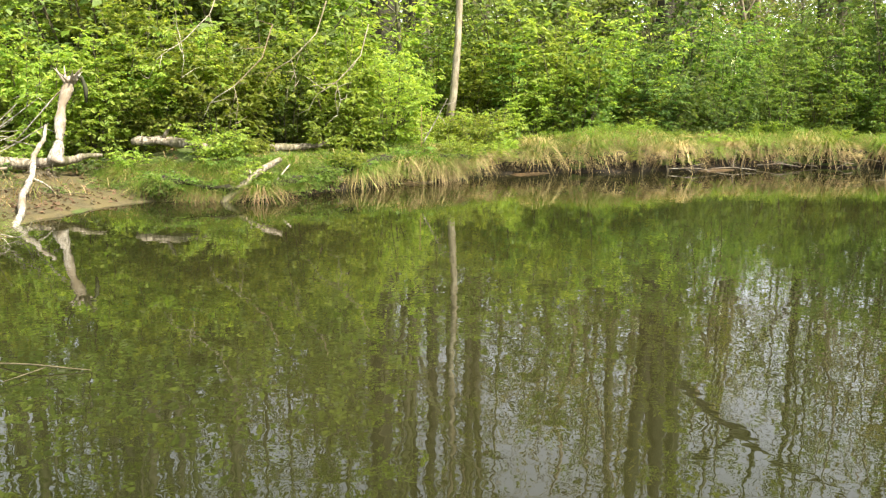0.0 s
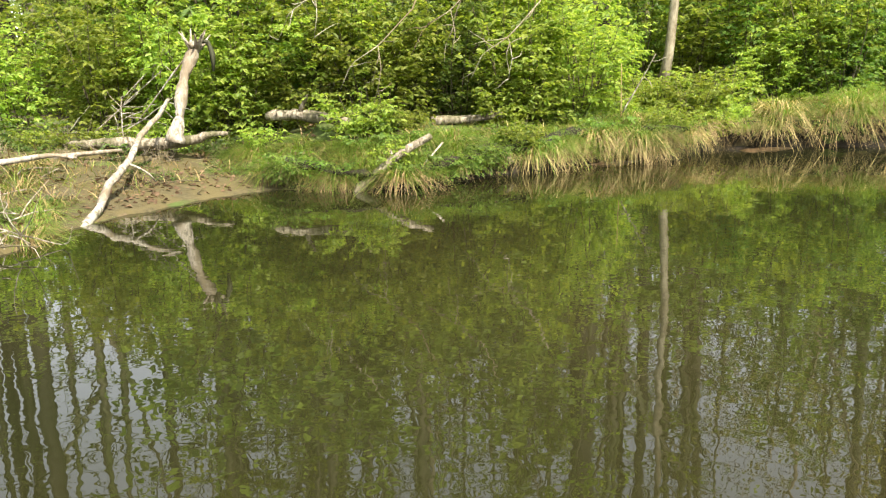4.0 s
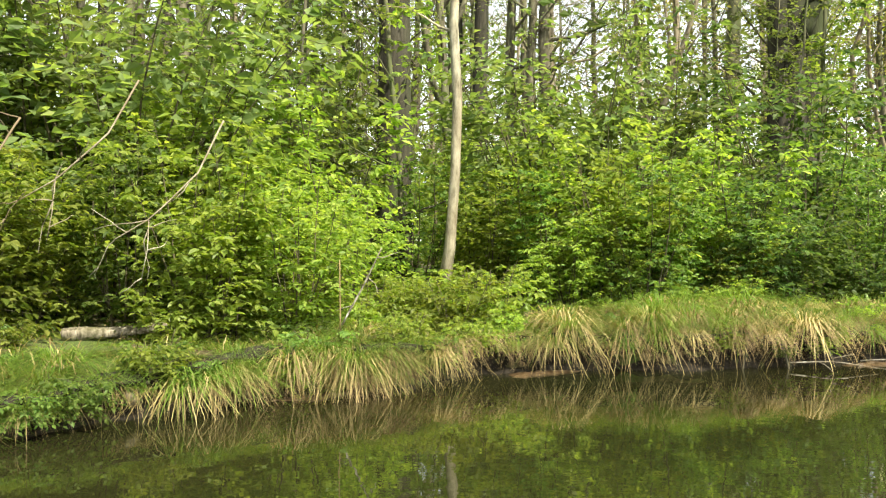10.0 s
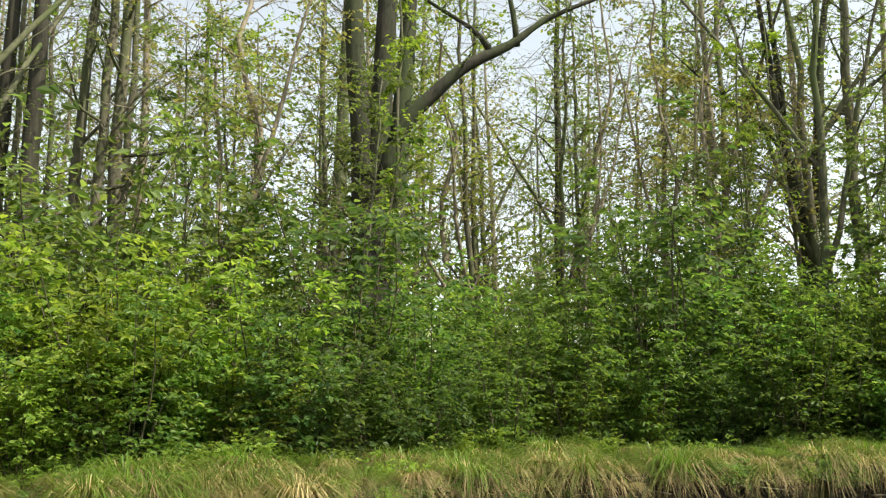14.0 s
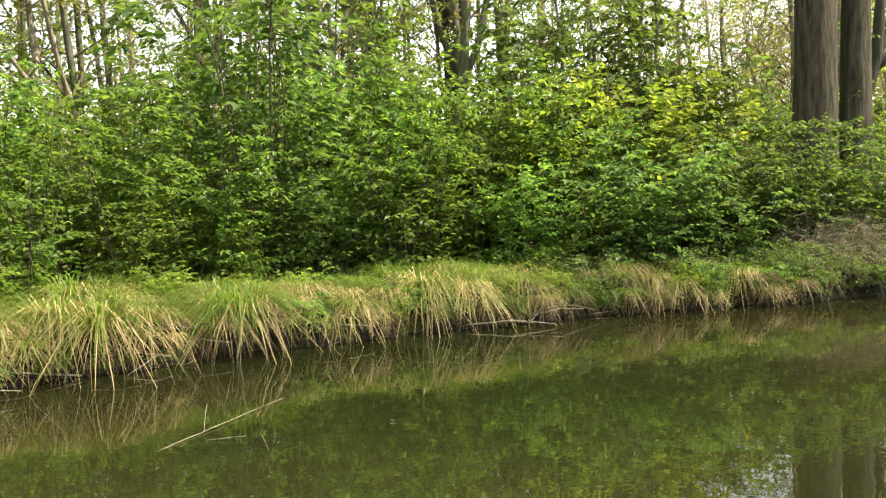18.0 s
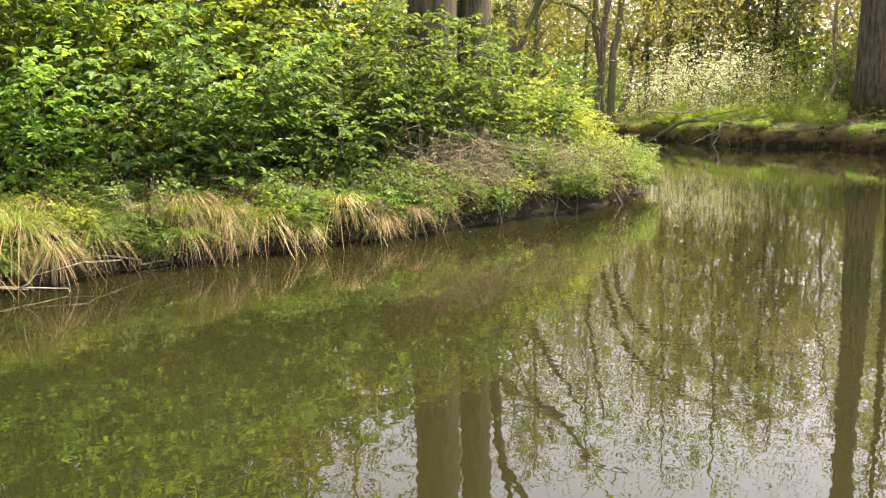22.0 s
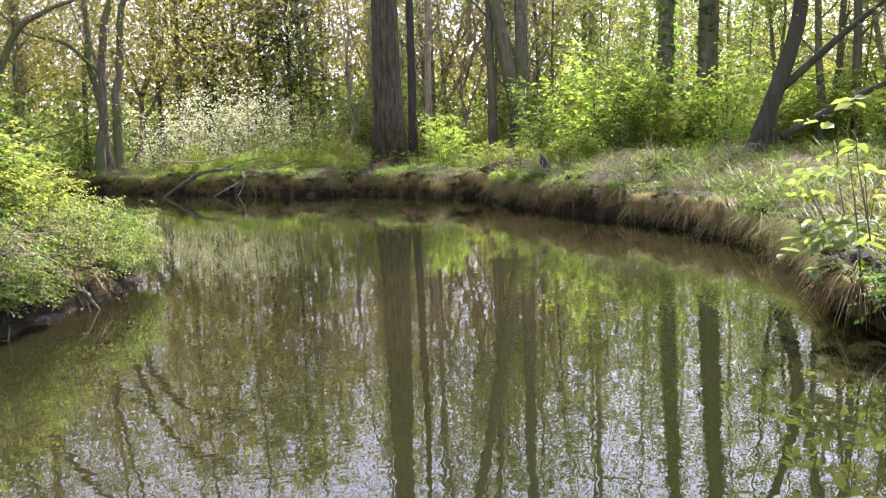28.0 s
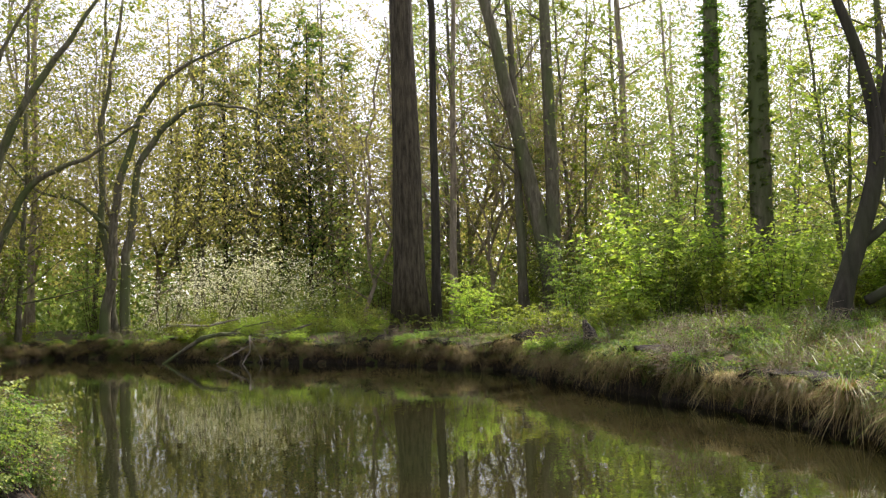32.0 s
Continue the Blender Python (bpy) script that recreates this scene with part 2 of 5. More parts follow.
def blades(p, d, bend, length, width):
    """Arching grass blades: base points, first directions, sideways bend, in three pieces."""
    side = np.cross(d, [0, 0, 1.0])
    side /= np.linalg.norm(side, axis=1, keepdims=True) + 1e-9
    rows = []
    for k, w in ((0, 1.0), (0.4, 0.9), (0.75, 0.6)):
        c = p + d * (length * k)[:, None] + bend * (k * k)
        rows += [c - side * (width * w)[:, None] / 2, c + side * (width * w)[:, None] / 2]
    rows.append(p + d * length[:, None] + bend)
    v = np.stack(rows, 1)
    b = np.arange(len(p))[:, None] * 7
    f = (b + [[0, 1, 3, 2]]).tolist() + (b + [[2, 3, 5, 4]]).tolist() + (b + [[4, 5, 6]]).tolist()
    return v.reshape(-1, 3), f


def unit(v):
    return v / (np.linalg.norm(v, axis=-1, keepdims=True) + 1e-9)


# ---- the waterline ----
NORTH = [(-5.5, -1), (-4.2, 4), (-3.6, 6.6), (-3.5, 7.2), (-3.75, 8.1), (-3.6, 9.0), (-3.4, 9.9), (-3.0, 10.45), (-2.0, 10.35), (-1.5, 10.8), (-1.0, 11.3),
         (-0.6, 12.2), (-0.3, 12.9), (0.4, 13.3), (0.9, 13.7), (1.4, 14.5), (2.0, 15.05), (2.7, 15.4), (3.9, 15.6), (4.9, 16.0), (6.0, 16.7), (7.5, 17.45), (9, 17.85),
         (10.5, 17.9), (12, 17.85), (13.3, 17.7), (14.7, 17.5), (16, 17.1), (17, 16.6), (18.9, 16.2), (20.6, 15.75), (22.2, 15.55), (24, 15.9), (24.9, 16.3)]
COVE = [(25.2, 17.0), (26, 18.5), (29, 21.5), (36, 26), (46, 30.5), (52, 30), (50.5, 26.5)]
EAST = [(49, 25), (46.5, 22.8), (44.3, 19.5), (42.5, 17.5), (40.5, 14.8), (38, 13), (36.3, 11.4), (33, 10.8), (31, 10.2), (28.5, 9.3), (26.5, 8.7), (24.5, 8.45), (22.8, 8.7)]
SOUTH = [(20.3, 9.5), (18.7, 9.7), (17, 9.5), (14.5, 8.6), (11.5, 6.5), (9, 3), (8, -2), (7, -12), (6, -45), (-16, -45), (-9, -12)]
way_round = np.array(NORTH + COVE + EAST + SOUTH, float)


def resampled(points, step, closed=True):
    q = np.vstack([points, points[:1]]) if closed else np.asarray(points, float)
    s = np.r_[0, np.cumsum(np.linalg.norm(np.diff(q, axis=0), axis=1))]
    u = np.arange(0, s[-1], step)
    return np.stack([np.interp(u, s, q[:, k]) for k in (0, 1)], 1)


shore = resampled(way_round, 0.2)
for _ in range(3):
    shore = (np.roll(shore, 1, 0) + 2 * shore + np.roll(shore, -1, 0)) / 4
rs = np.random.default_rng(4)
wig = rs.standard_normal(len(shore))
for _ in range(4):
    wig = (np.roll(wig, 1) + 2 * wig + np.roll(wig, -1)) / 4
tangent = unit(np.roll(shore, -1, 0) - np.roll(shore, 1, 0))
landward = np.stack([-tangent[:, 1], tangent[:, 0]], 1)
shore = shore + landward * (wig * 0.12)[:, None]
beach = (1 / (1 + np.exp((shore[:, 0] + 2.75) * 6))) * (shore[:, 1] < 10.7) * (shore[:, 1] > 2)
uneven = np.sin(np.arange(len(shore)) * 0.31) * np.sin(np.arange(len(shore)) * 0.083 + 1.0)
high = 0.40 + (0.30 + 0.13 * uneven) / (1 + np.exp(-(shore[:, 0] - 27) / 2.0))

high = high * (1 - 0.55 * np.exp(-((shore[:, 0] + 1.9) / 1.1) ** 2) * ((shore[:, 1] > 9.5) & (shore[:, 1] < 12.6)))


def inside_water(p):
    a, b = shore, np.roll(shore, -1, 0)
    rise = np.where(a[:, 1] == b[:, 1], 1e-9, b[:, 1] - a[:, 1])
    out = np.zeros(len(p), bool)
    for k in range(0, len(p), 4000):
        x, y = p[k:k + 4000, :1], p[k:k + 4000, 1:2]
        hit = ((a[:, 1] > y) != (b[:, 1] > y)) & (x < (b[:, 0] - a[:, 0]) * (y - a[:, 1]) / rise + a[:, 0])
        out[k:k + 4000] = hit.sum(1) % 2 == 1
    return out


def ground_z(p):
    """Height of the land at plan points: a low bank over the water, rising gently inland, and a beach by the dead tree."""
    p = np.atleast_2d(np.asarray(p, float))
    near, dist = np.zeros(len(p), int), np.zeros(len(p))
    for k in range(0, len(p), 4000):
        dd = ((p[k:k + 4000, None] - shore[None]) ** 2).sum(-1)
        near[k:k + 4000] = dd.argmin(1)
        dist[k:k + 4000] = np.sqrt(dd.min(1))
    d = np.where(inside_water(p), -dist, dist)
    bt, h = beach[near], high[near]
    steep = h * (1 - np.exp(-np.maximum(d - 0.34, 0) / 0.05))
    flat = np.minimum(0.14 * np.maximum(d, 0), 0.5)
    rise = 0.035 * np.clip(d, 0, 12) + 0.05 * np.sin(p[:, 0] * 1.7 + 2 * np.sin(p[:, 1] * 0.9)) * np.clip(d, 0, 1)
    mound = 0.36 * np.exp(-((p[:, 0] + 3.0) ** 2 + (p[:, 1] - 12.2) ** 2) / 0.8) * np.clip(d, 0, 1)
    return mound + np.where(d > 0, steep * (1 - bt) + flat * bt + rise * (1 - bt) - 0.06 * (1 - bt) * (d < 0.34), -0.6 * np.clip(-d / 0.8, 0, 1) - 0.05)


def gz(x, y):
    return float(ground_z([(x, y)])[0])


# ---- ground and water ----
def build_ground():
    xs = np.r_[-300, -150, -80, -45, -25, -16, -12, np.arange(-9, 27, 0.22), np.arange(27, 54, 0.5), 56, 60, 66, 75, 90, 120, 180, 300]
    ys = np.r_[-300, -150, -80, -46, -44, -30, -20, np.arange(-12, 5, 0.8), np.arange(5, 20, 0.22), np.arange(20, 34, 0.6), 36, 40, 46, 55, 70, 100, 170, 300]
    gx, gy = np.meshgrid(xs, ys, indexing="ij")
    p = np.stack([gx.ravel(), gy.ravel()], 1)
    z = ground_z(p)
    nx, ny = len(xs), len(ys)
    i, j = np.meshgrid(np.arange(nx - 1), np.arange(ny - 1), indexing="ij")
    a = (i * ny + j).ravel()
    me = mesh_of("ground", np.c_[p, z], np.stack([a, a + ny, a + ny + 1, a + 1], 1), GROUND)
    tagged(new("ground", me), "woodland floor with moss, leaf litter and a low bank", "ground", kind="structure")


build_ground()
wv = [(-16, -44, 0), (60, -44, 0), (60, 36, 0), (-16, 36, 0)]
tagged(new("water", mesh_of("water", wv, [(0, 1, 2, 3)], WATER)), "still olive-brown stream water with faint ripples", "water", kind="structure")


def build_bank_face(name, keep, label, rough=0.04):
    """The undercut soil edge between water and turf, along part of the shore."""
    r = np.random.default_rng(9)
    idx = np.nonzero(keep)[0]
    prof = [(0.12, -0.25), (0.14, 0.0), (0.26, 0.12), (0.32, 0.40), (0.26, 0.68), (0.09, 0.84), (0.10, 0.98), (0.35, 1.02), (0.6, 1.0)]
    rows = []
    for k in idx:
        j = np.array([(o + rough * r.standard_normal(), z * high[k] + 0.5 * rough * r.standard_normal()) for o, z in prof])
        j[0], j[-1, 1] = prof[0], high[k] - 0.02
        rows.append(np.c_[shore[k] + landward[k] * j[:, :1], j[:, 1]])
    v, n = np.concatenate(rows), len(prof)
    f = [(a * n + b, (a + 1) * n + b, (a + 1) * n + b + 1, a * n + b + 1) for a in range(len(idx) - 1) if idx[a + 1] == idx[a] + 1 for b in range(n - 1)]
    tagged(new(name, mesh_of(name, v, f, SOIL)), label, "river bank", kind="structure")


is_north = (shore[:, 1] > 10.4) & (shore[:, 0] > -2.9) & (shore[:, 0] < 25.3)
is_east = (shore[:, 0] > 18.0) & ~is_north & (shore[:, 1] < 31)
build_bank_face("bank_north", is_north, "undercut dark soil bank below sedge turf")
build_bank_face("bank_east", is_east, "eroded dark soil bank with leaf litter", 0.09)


# ---- plants ----
def curve_path(p0, way, length, n, bend, rng, r0, r1, wob=0.04):
    """A bent tapering path: start, first direction, length, steady bend."""
    pts, p, d = [], np.array(p0, float), unit(np.array(way, float))
    for k in range(n):
        f = k / (n - 1)
        pts.append((*p, r0 + (r1 - r0) * f))
        d = unit(d + np.array(bend) / n + wob * rng.standard_normal(3))
        p = p + d * length / (n - 1)
    return np.array(pts)


def spray(paths, count, leaf, rng, droop=0.25, start=0.1, tilt=0.35):
    """Leaves set to both sides of twigs, lying nearly flat."""
    P, D = [], []
    for path in paths:
        q = path[:, :3]
        f = np.linspace(start, 1, count) * (len(q) - 1)
        i = np.minimum(f.astype(int), len(q) - 2)
        pos = q[i] + (q[i + 1] - q[i]) * (f - i)[:, None]
        t = unit(q[i + 1] - q[i])
        side = unit(np.cross(t, [0, 0, 1.0])) * np.where(np.arange(count) % 2, 1, -1)[:, None]
        P.append(pos)
        D.append(t * 0.7 + side * 0.8 + rng.standard_normal((count, 3)) * 0.3 - [[0, 0, droop]])
    P, D = np.concatenate(P), np.concatenate(D)
    N = np.array([[0, 0, 1.0]]) + rng.standard_normal((len(P), 3)) * tilt
    L = leaf * rng.uniform(0.65, 1.2, len(P))
    return P, D, N, L


def joined(*pairs):
    """Several vertex and face lists as one."""
    verts, faces, base = [], [], 0
    for v, f in pairs:
        verts.append(np.asarray(v))
        faces += [[i + base for i in q] for q in (f if isinstance(f, list) else f.tolist())]
        base += len(v)
    return np.concatenate(verts), faces


def make_shrub(name, seed, height, spread, stems, twigs, per, leaf, leafmat, label, category, low=0.1, simple=False, upright=0.35, stemmat=None, flowers=0, tilt=0.45, bare=False):
    """A many-stemmed shrub: stems from one stool, side twigs, flat sprays of leaves."""
    rng = np.random.default_rng(seed)
    wood, tips, nst = [], [], 8 if height > 1.5 else 4
    for s in range(stems):
        az = 2 * np.pi * (s + rng.uniform(-0.3, 0.3)) / stems
        lean = rng.uniform(0.15, 1.0) * spread / height
        base = np.array([math.cos(az), math.sin(az), 0]) * rng.uniform(0.03, 0.2) * spread - [0, 0, 0.08]
        h = height * rng.uniform(0.55, 1.0)
        stem = curve_path(base, (math.cos(az) * lean, math.sin(az) * lean, 1), h, nst, (0, 0, 0), rng, 0.005 * height + 0.002, 0.003, 0.07)
        wood.append(stem)
        for _ in range(twigs):
            f = rng.uniform(low, 1.0)
            k = min(int(f * (nst - 1)), nst - 2)
            p = stem[k, :3] + (stem[k + 1, :3] - stem[k, :3]) * (f * (nst - 1) - k)
            a = az + rng.normal(0, 1.3)
            ln = spread * rng.uniform(0.3, 0.8) * (1.05 - 0.45 * f)
            tips.append(curve_path(p, (math.cos(a), math.sin(a), rng.normal(upright, 0.25)), ln, 3 if simple else 4, (0, 0, -0.35), rng, 0.004, 0.0015, 0.12))
    ob = empty(name)
    tagged(part("wood", mesh_of("wood", *joined(tubes(wood, 4 if height > 1.5 else 3, caps=False), twigs_of(tips, 1.0 if bare else 0.5 if height > 1.5 else 0.2)), stemmat or TWIG), ob), kind="" if height > 1.5 else "stuff")
    P, D, N, L = spray(tips, per, leaf, rng, tilt=tilt)
    lv, lf = leaves(P, D, N, L, L * rng.uniform(0.24, 0.34, len(L)), simple=simple)
    tagged(part("crown", mesh_of("crown", lv, lf, leafmat, False), ob), kind="stuff")
    if flowers:
        sel = rng.choice(len(tips), flowers, replace=False)
        c = np.concatenate([tips[i][-1, :3] + rng.standard_normal((26, 3)) * [0.03, 0.03, 0.06] for i in sel])
        r3 = rng.standard_normal((2, len(c), 3))
        fv, ff = leaves(c, r3[0], r3[1], np.full(len(c), 0.03), np.full(len(c), 0.014), simple=True)
        tagged(part("blossom", mesh_of("blossom", fv, ff, BLOSSOM, False), ob, "white blossom clusters"), kind="stuff")
    return tagged(ob, label, category)


def make_tussock(name, seed, size, green, dead, label, deadmat=None, category="sedge tussock", rise=(0.3, 2.3)):
    """A sedge tussock: a fountain of green blades over a skirt of bleached hanging ones."""
    rng = np.random.default_rng(seed)
    ob = empty(name)
    sedge = category in ("sedge tussock", "dry grass")
    for kind, count, mat, el, lo, hi, sag, out in (("sedge_foliage", green, GRASS, (0.5, 2.9), 0.55, 1.2, -0.8 if sedge else -0.45, 0.25 if sedge else 0.1), ("straw", dead, deadmat or STRAW, rise, 0.5, 1.15, -1.1 if sedge else -0.9, 0.0 if sedge else -0.05)):
        az = rng.uniform(0, 2 * np.pi, count)
        e = rng.uniform(*el, count)
        d = unit(np.stack([np.cos(az), np.sin(az), e], 1))
        p = np.stack([np.cos(az), np.sin(az), 0 * az], 1) * rng.uniform(0, 0.24, count)[:, None] * size - [[0, 0, 0.04]]
        L = size * rng.uniform(lo, hi, count)
        b = np.stack([np.cos(az) * out, np.sin(az) * out, np.full(count, sag)], 1) * L[:, None] + rng.standard_normal((count, 3)) * 0.10 * size
        v, f = blades(p, d, b, L, rng.uniform(0.0035, 0.0075, count))
        tagged(part(kind, mesh_of(kind, v, f, mat, False), ob), kind="stuff")
    return tagged(ob, label, category)


def make_tree(name, seed, height, radius, barkmat, leafmat, label, lean=(0, 0), limbs=18, first=0.25, reach=2.4, per=6, leaf=0.085, clothed=0.0, twist=0.05, sides=8, tipn=8, fork=0):
    """A woodland tree: tapered trunk, limbs with twigs, and a thin spring crown of small leaves."""
    rng = np.random.default_rng(seed)
    n = 14
    z = np.linspace(0, height, n)
    wob = np.cumsum(rng.standard_normal((n, 2)) * twist, 0)
    trunk = np.stack([lean[0] * z / height + wob[:, 0], lean[1] * z / height + wob[:, 1], z - 0.15, radius * (1 - 0.72 * z / height) * (1 + 0.35 * np.exp(-z / 0.5))], 1)
    trunks = [trunk]
    for k in range(fork):
        i = int(rng.integers(2, 6))
        a = rng.uniform(0, 2 * np.pi)
        trunks.append(curve_path(trunk[i, :3], (math.cos(a) * 0.5, math.sin(a) * 0.5, 1), height * 0.6, 10, (0, 0, 0.3), rng, trunk[i, 3] * 0.75, 0.02, 0.08))
    branches, tips = [], []
    for k in range(limbs):
        tk = trunks[k % len(trunks)]
        nn = len(tk)
        f = first + (1 - first) * (k + rng.uniform(0, 1)) / limbs if tk is trunk else rng.uniform(0.25, 1)
        i = min(int(f * (nn - 1)), nn - 2)
        p = tk[i] + (tk[i + 1] - tk[i]) * (f * (nn - 1) - i)
        az = rng.uniform(0, 2 * np.pi)
        ln = reach * rng.uniform(0.5, 1.2) * (1.2 - 0.6 * f)
        br = curve_path(p[:3], (math.cos(az), math.sin(az), rng.uniform(0.2, 1.3)), ln, 7, (0, 0, 0.2), rng, min(p[3] * 0.4, 0.06), 0.006, 0.16)
        branches.append(br)
        for _ in range(tipn):
            j = rng.integers(1, 7)
            a = az + rng.normal(0, 1.0)
            tips.append(curve_path(br[j, :3], (math.cos(a), math.sin(a), rng.normal(0.2, 0.4)), ln * rng.uniform(0.25, 0.6), 3, (0, 0, -0.1), rng, 0.008, 0.003, 0.18))
    for _ in range(int(clothed * 40)):
        f = rng.uniform(0.05, max(first, 0.3))
        i = min(int(f * (n - 1)), n - 2)
        a = rng.uniform(0, 2 * np.pi)
        tips.append(curve_path(trunk[i, :3], (math.cos(a), math.sin(a), 0.2), rng.uniform(0.5, 1.3), 3, (0, 0, -0.2), rng, 0.008, 0.003, 0.12))
    ob = empty(name)
    part("trunk", mesh_of("trunk", *joined(tubes(trunks, sides, 0.03, rng), tubes([q[::2] for q in branches], 4, caps=False), twigs_of(tips, 1.0 if tipn < 9 else 0.5)), barkmat), ob)
    if per:
        P, D, N, L = spray(tips, per, leaf, rng, 0.3, tilt=0.6)
        lv, lf = leaves(P, D, N, L, L * 0.32, simple=True)
        tagged(part("crown", mesh_of("crown", lv, lf, leafmat, False), ob), kind="stuff")
    return tagged(ob, label, "tree")


used = set()
# open spots round the pale tree, the logs and the forked oak, for each kind of plant in turn
KINDS = ("shrub", "herbs", "bramble", "dead stems", "sedge tussock", "dry grass", "tree")
GLADES = [[(0.75, 17.6, 1.2), (0.95, 16.6, 1.15), (1.2, 15.5, 1.15), (-3.1, 11.2, 1.0), (-3.9, 10.9, 0.9), (-1.5, 12.6, 1.0), (-2.3, 11.8, 0.9)],
          [(0.8, 17.4, 0.4), (0.9, 16.5, 0.4), (-3.1, 11.45, 0.55), (-1.55, 12.95, 0.45), (-1.9, 12.9, 0.4), (-2.0, 10.5, 0.4)]]
GLADES += [GLADES[1], GLADES[1], [(-2.12, 10.42, 0.36)], [(-2.0, 10.5, 0.4)], [(9.6, 24.3, 1.6), (11.2, 25.6, 2.2), (12.4, 28.5, 2.2), (10.8, 22.6, 1.6)]]


def place(ob, x, y, turn, size=1.0, sink=0.0, group="", z=None):
    """Stands a plant on the ground: the first time the plant itself, later a copy of it."""
    if ob.get("category") in KINDS and any((x - a) ** 2 + (y - b) ** 2 < r * r for a, b, r in GLADES[KINDS.index(ob.get("category"))]):
        return None
    m = pose(x, y, (gz(x, y) if z is None else z) - sink, 0, 0, turn) @ Matrix.Scale(size, 4)
    if ob.name in used:
        made = copy_thing(ob, m)
    else:
        used.add(ob.name)
        ob.matrix_basis = m
        made = ob
    return tagged(made, group=group)


NORTH_I = np.nonzero(is_north)[0]
NORTH_LEN = len(NORTH_I) * 0.2
EAST_I = np.nonzero(is_east)[0]
EAST_FAR_I = EAST_I[(shore[EAST_I, 0] > 34) & (shore[EAST_I, 0] < 49)]
EAST_NEAR_I = EAST_I[(shore[EAST_I, 0] > 22.5) & (shore[EAST_I, 0] < 36) & (shore[EAST_I, 1] < 13)]
rp = np.random.default_rng(21)


def along(f, off):
    """A plan point off metres inland of the north bank, f metres along it from the beach's end, and the turf height there."""
    k = NORTH_I[min(max(int(f / 0.2), 0), len(NORTH_I) - 1)]
    return *(shore[k] + landward[k] * off), high[k]


CHERRY = "bright green bird cherry shrub with layered leaves"
SHRUBS = [make_shrub("bird_cherry_shrub", 1, 3.0, 1.3, 10, 26, 9, 0.13, LEAF, CHERRY, "shrub"),
          make_shrub("bird_cherry_shrub", 2, 2.5, 1.35, 11, 24, 9, 0.125, LEAF, CHERRY, "shrub"),
          make_shrub("bird_cherry_shrub", 3, 3.4, 1.3, 9, 28, 9, 0.135, LEAF, "tall yellow-green bird cherry shrub behind the bank", "shrub")]
# DEEP and MID shrubs have the shade of the canopy tinted into their leaves
DEEP = [make_shrub("hazel_shrub", 5, 2.9, 1.35, 10, 26, 9, 0.13, LEAF_DEEP, "dense shrub, woodland shade put into its deep green leaves", "shrub"),
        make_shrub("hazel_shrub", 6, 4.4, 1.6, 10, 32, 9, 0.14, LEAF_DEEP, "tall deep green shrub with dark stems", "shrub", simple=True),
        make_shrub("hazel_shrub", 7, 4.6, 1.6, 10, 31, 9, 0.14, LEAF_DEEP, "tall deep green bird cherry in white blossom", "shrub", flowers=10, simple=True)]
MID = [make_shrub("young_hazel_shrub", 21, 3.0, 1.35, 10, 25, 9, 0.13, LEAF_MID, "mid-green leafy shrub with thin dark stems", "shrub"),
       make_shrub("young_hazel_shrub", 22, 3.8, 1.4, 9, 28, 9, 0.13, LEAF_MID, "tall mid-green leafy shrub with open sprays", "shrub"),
       make_shrub("young_hazel_shrub", 23, 2.4, 1.3, 11, 22, 9, 0.12, LEAF_MID, "low leafy shrub, half shade put into its mid-green leaves", "shrub")]
PALE = make_shrub("elder_shrub", 4, 2.8, 1.2, 10, 25, 8, 0.11, LEAF_ELDER, "pale yellow-green elder shrub on the point", "shrub")
BACK = [make_shrub("understorey_shrub", 8, 4.2, 1.9, 12, 30, 6, 0.20, LEAF, "leafy green understorey shrub in the wood", "shrub", simple=True),
        make_shrub("understorey_shrub", 9, 5.2, 2.0, 12, 32, 6, 0.20, LEAF_PALE, "tall pale green understorey shrub in the wood", "shrub", simple=True),
        make_shrub("understorey_shrub", 10, 3.4, 1.9, 12, 28, 6, 0.19, LEAF_DEEP, "deep green understorey shrub in the wood", "shrub", simple=True)]
HERBS = [make_shrub("nettle_clump", 11, 0.6, 0.5, 14, 9, 8, 0.07, LEAF, "low bright green nettle and bramble clump", "herbs", simple=True, upright=0.2),
         make_shrub("ground_ivy_clump", 12, 0.45, 0.55, 14, 8, 8, 0.062, LEAF_DEEP, "low green ground ivy and nettle clump", "herbs", simple=True, upright=0.1),
         make_shrub("tall_nettle_clump", 13, 0.9, 0.6, 12, 11, 9, 0.08, LEAF, "knee-high bright green nettles and saplings", "herbs", simple=True, upright=0.3),
         make_shrub("bramble_seedling_clump", 14, 0.42, 0.5, 14, 8, 8, 0.06, LEAF_MID, "low mid-green nettle and bramble leaves", "herbs", simple=True, upright=0.05)]
BRAMBLE = [make_shrub("bramble_thicket", 15, 0.8, 0.75, 18, 7, 5, 0.07, LEAF_DEEP, "tangled brown bramble thicket with dull green leaves", "bramble", simple=True, upright=0.0, stemmat=DEADWOOD),
           make_shrub("bramble_thicket", 16, 1.1, 0.8, 14, 9, 7, 0.075, LEAF_PALE, "pale green bramble and elder thicket over the bank", "bramble", simple=True, upright=0.1),
           make_shrub("bramble_thicket", 24, 0.9, 0.8, 14, 9, 7, 0.065, LEAF_MID, "leafy green bramble trailing over the bank", "bramble", simple=True, upright=-0.1),
           make_shrub("bramble_thicket", 25, 0.85, 0.75, 13, 9, 7, 0.06, LEAF_TIP, "young yellow-green elder and bramble growth", "bramble", simple=True, upright=0.0)]
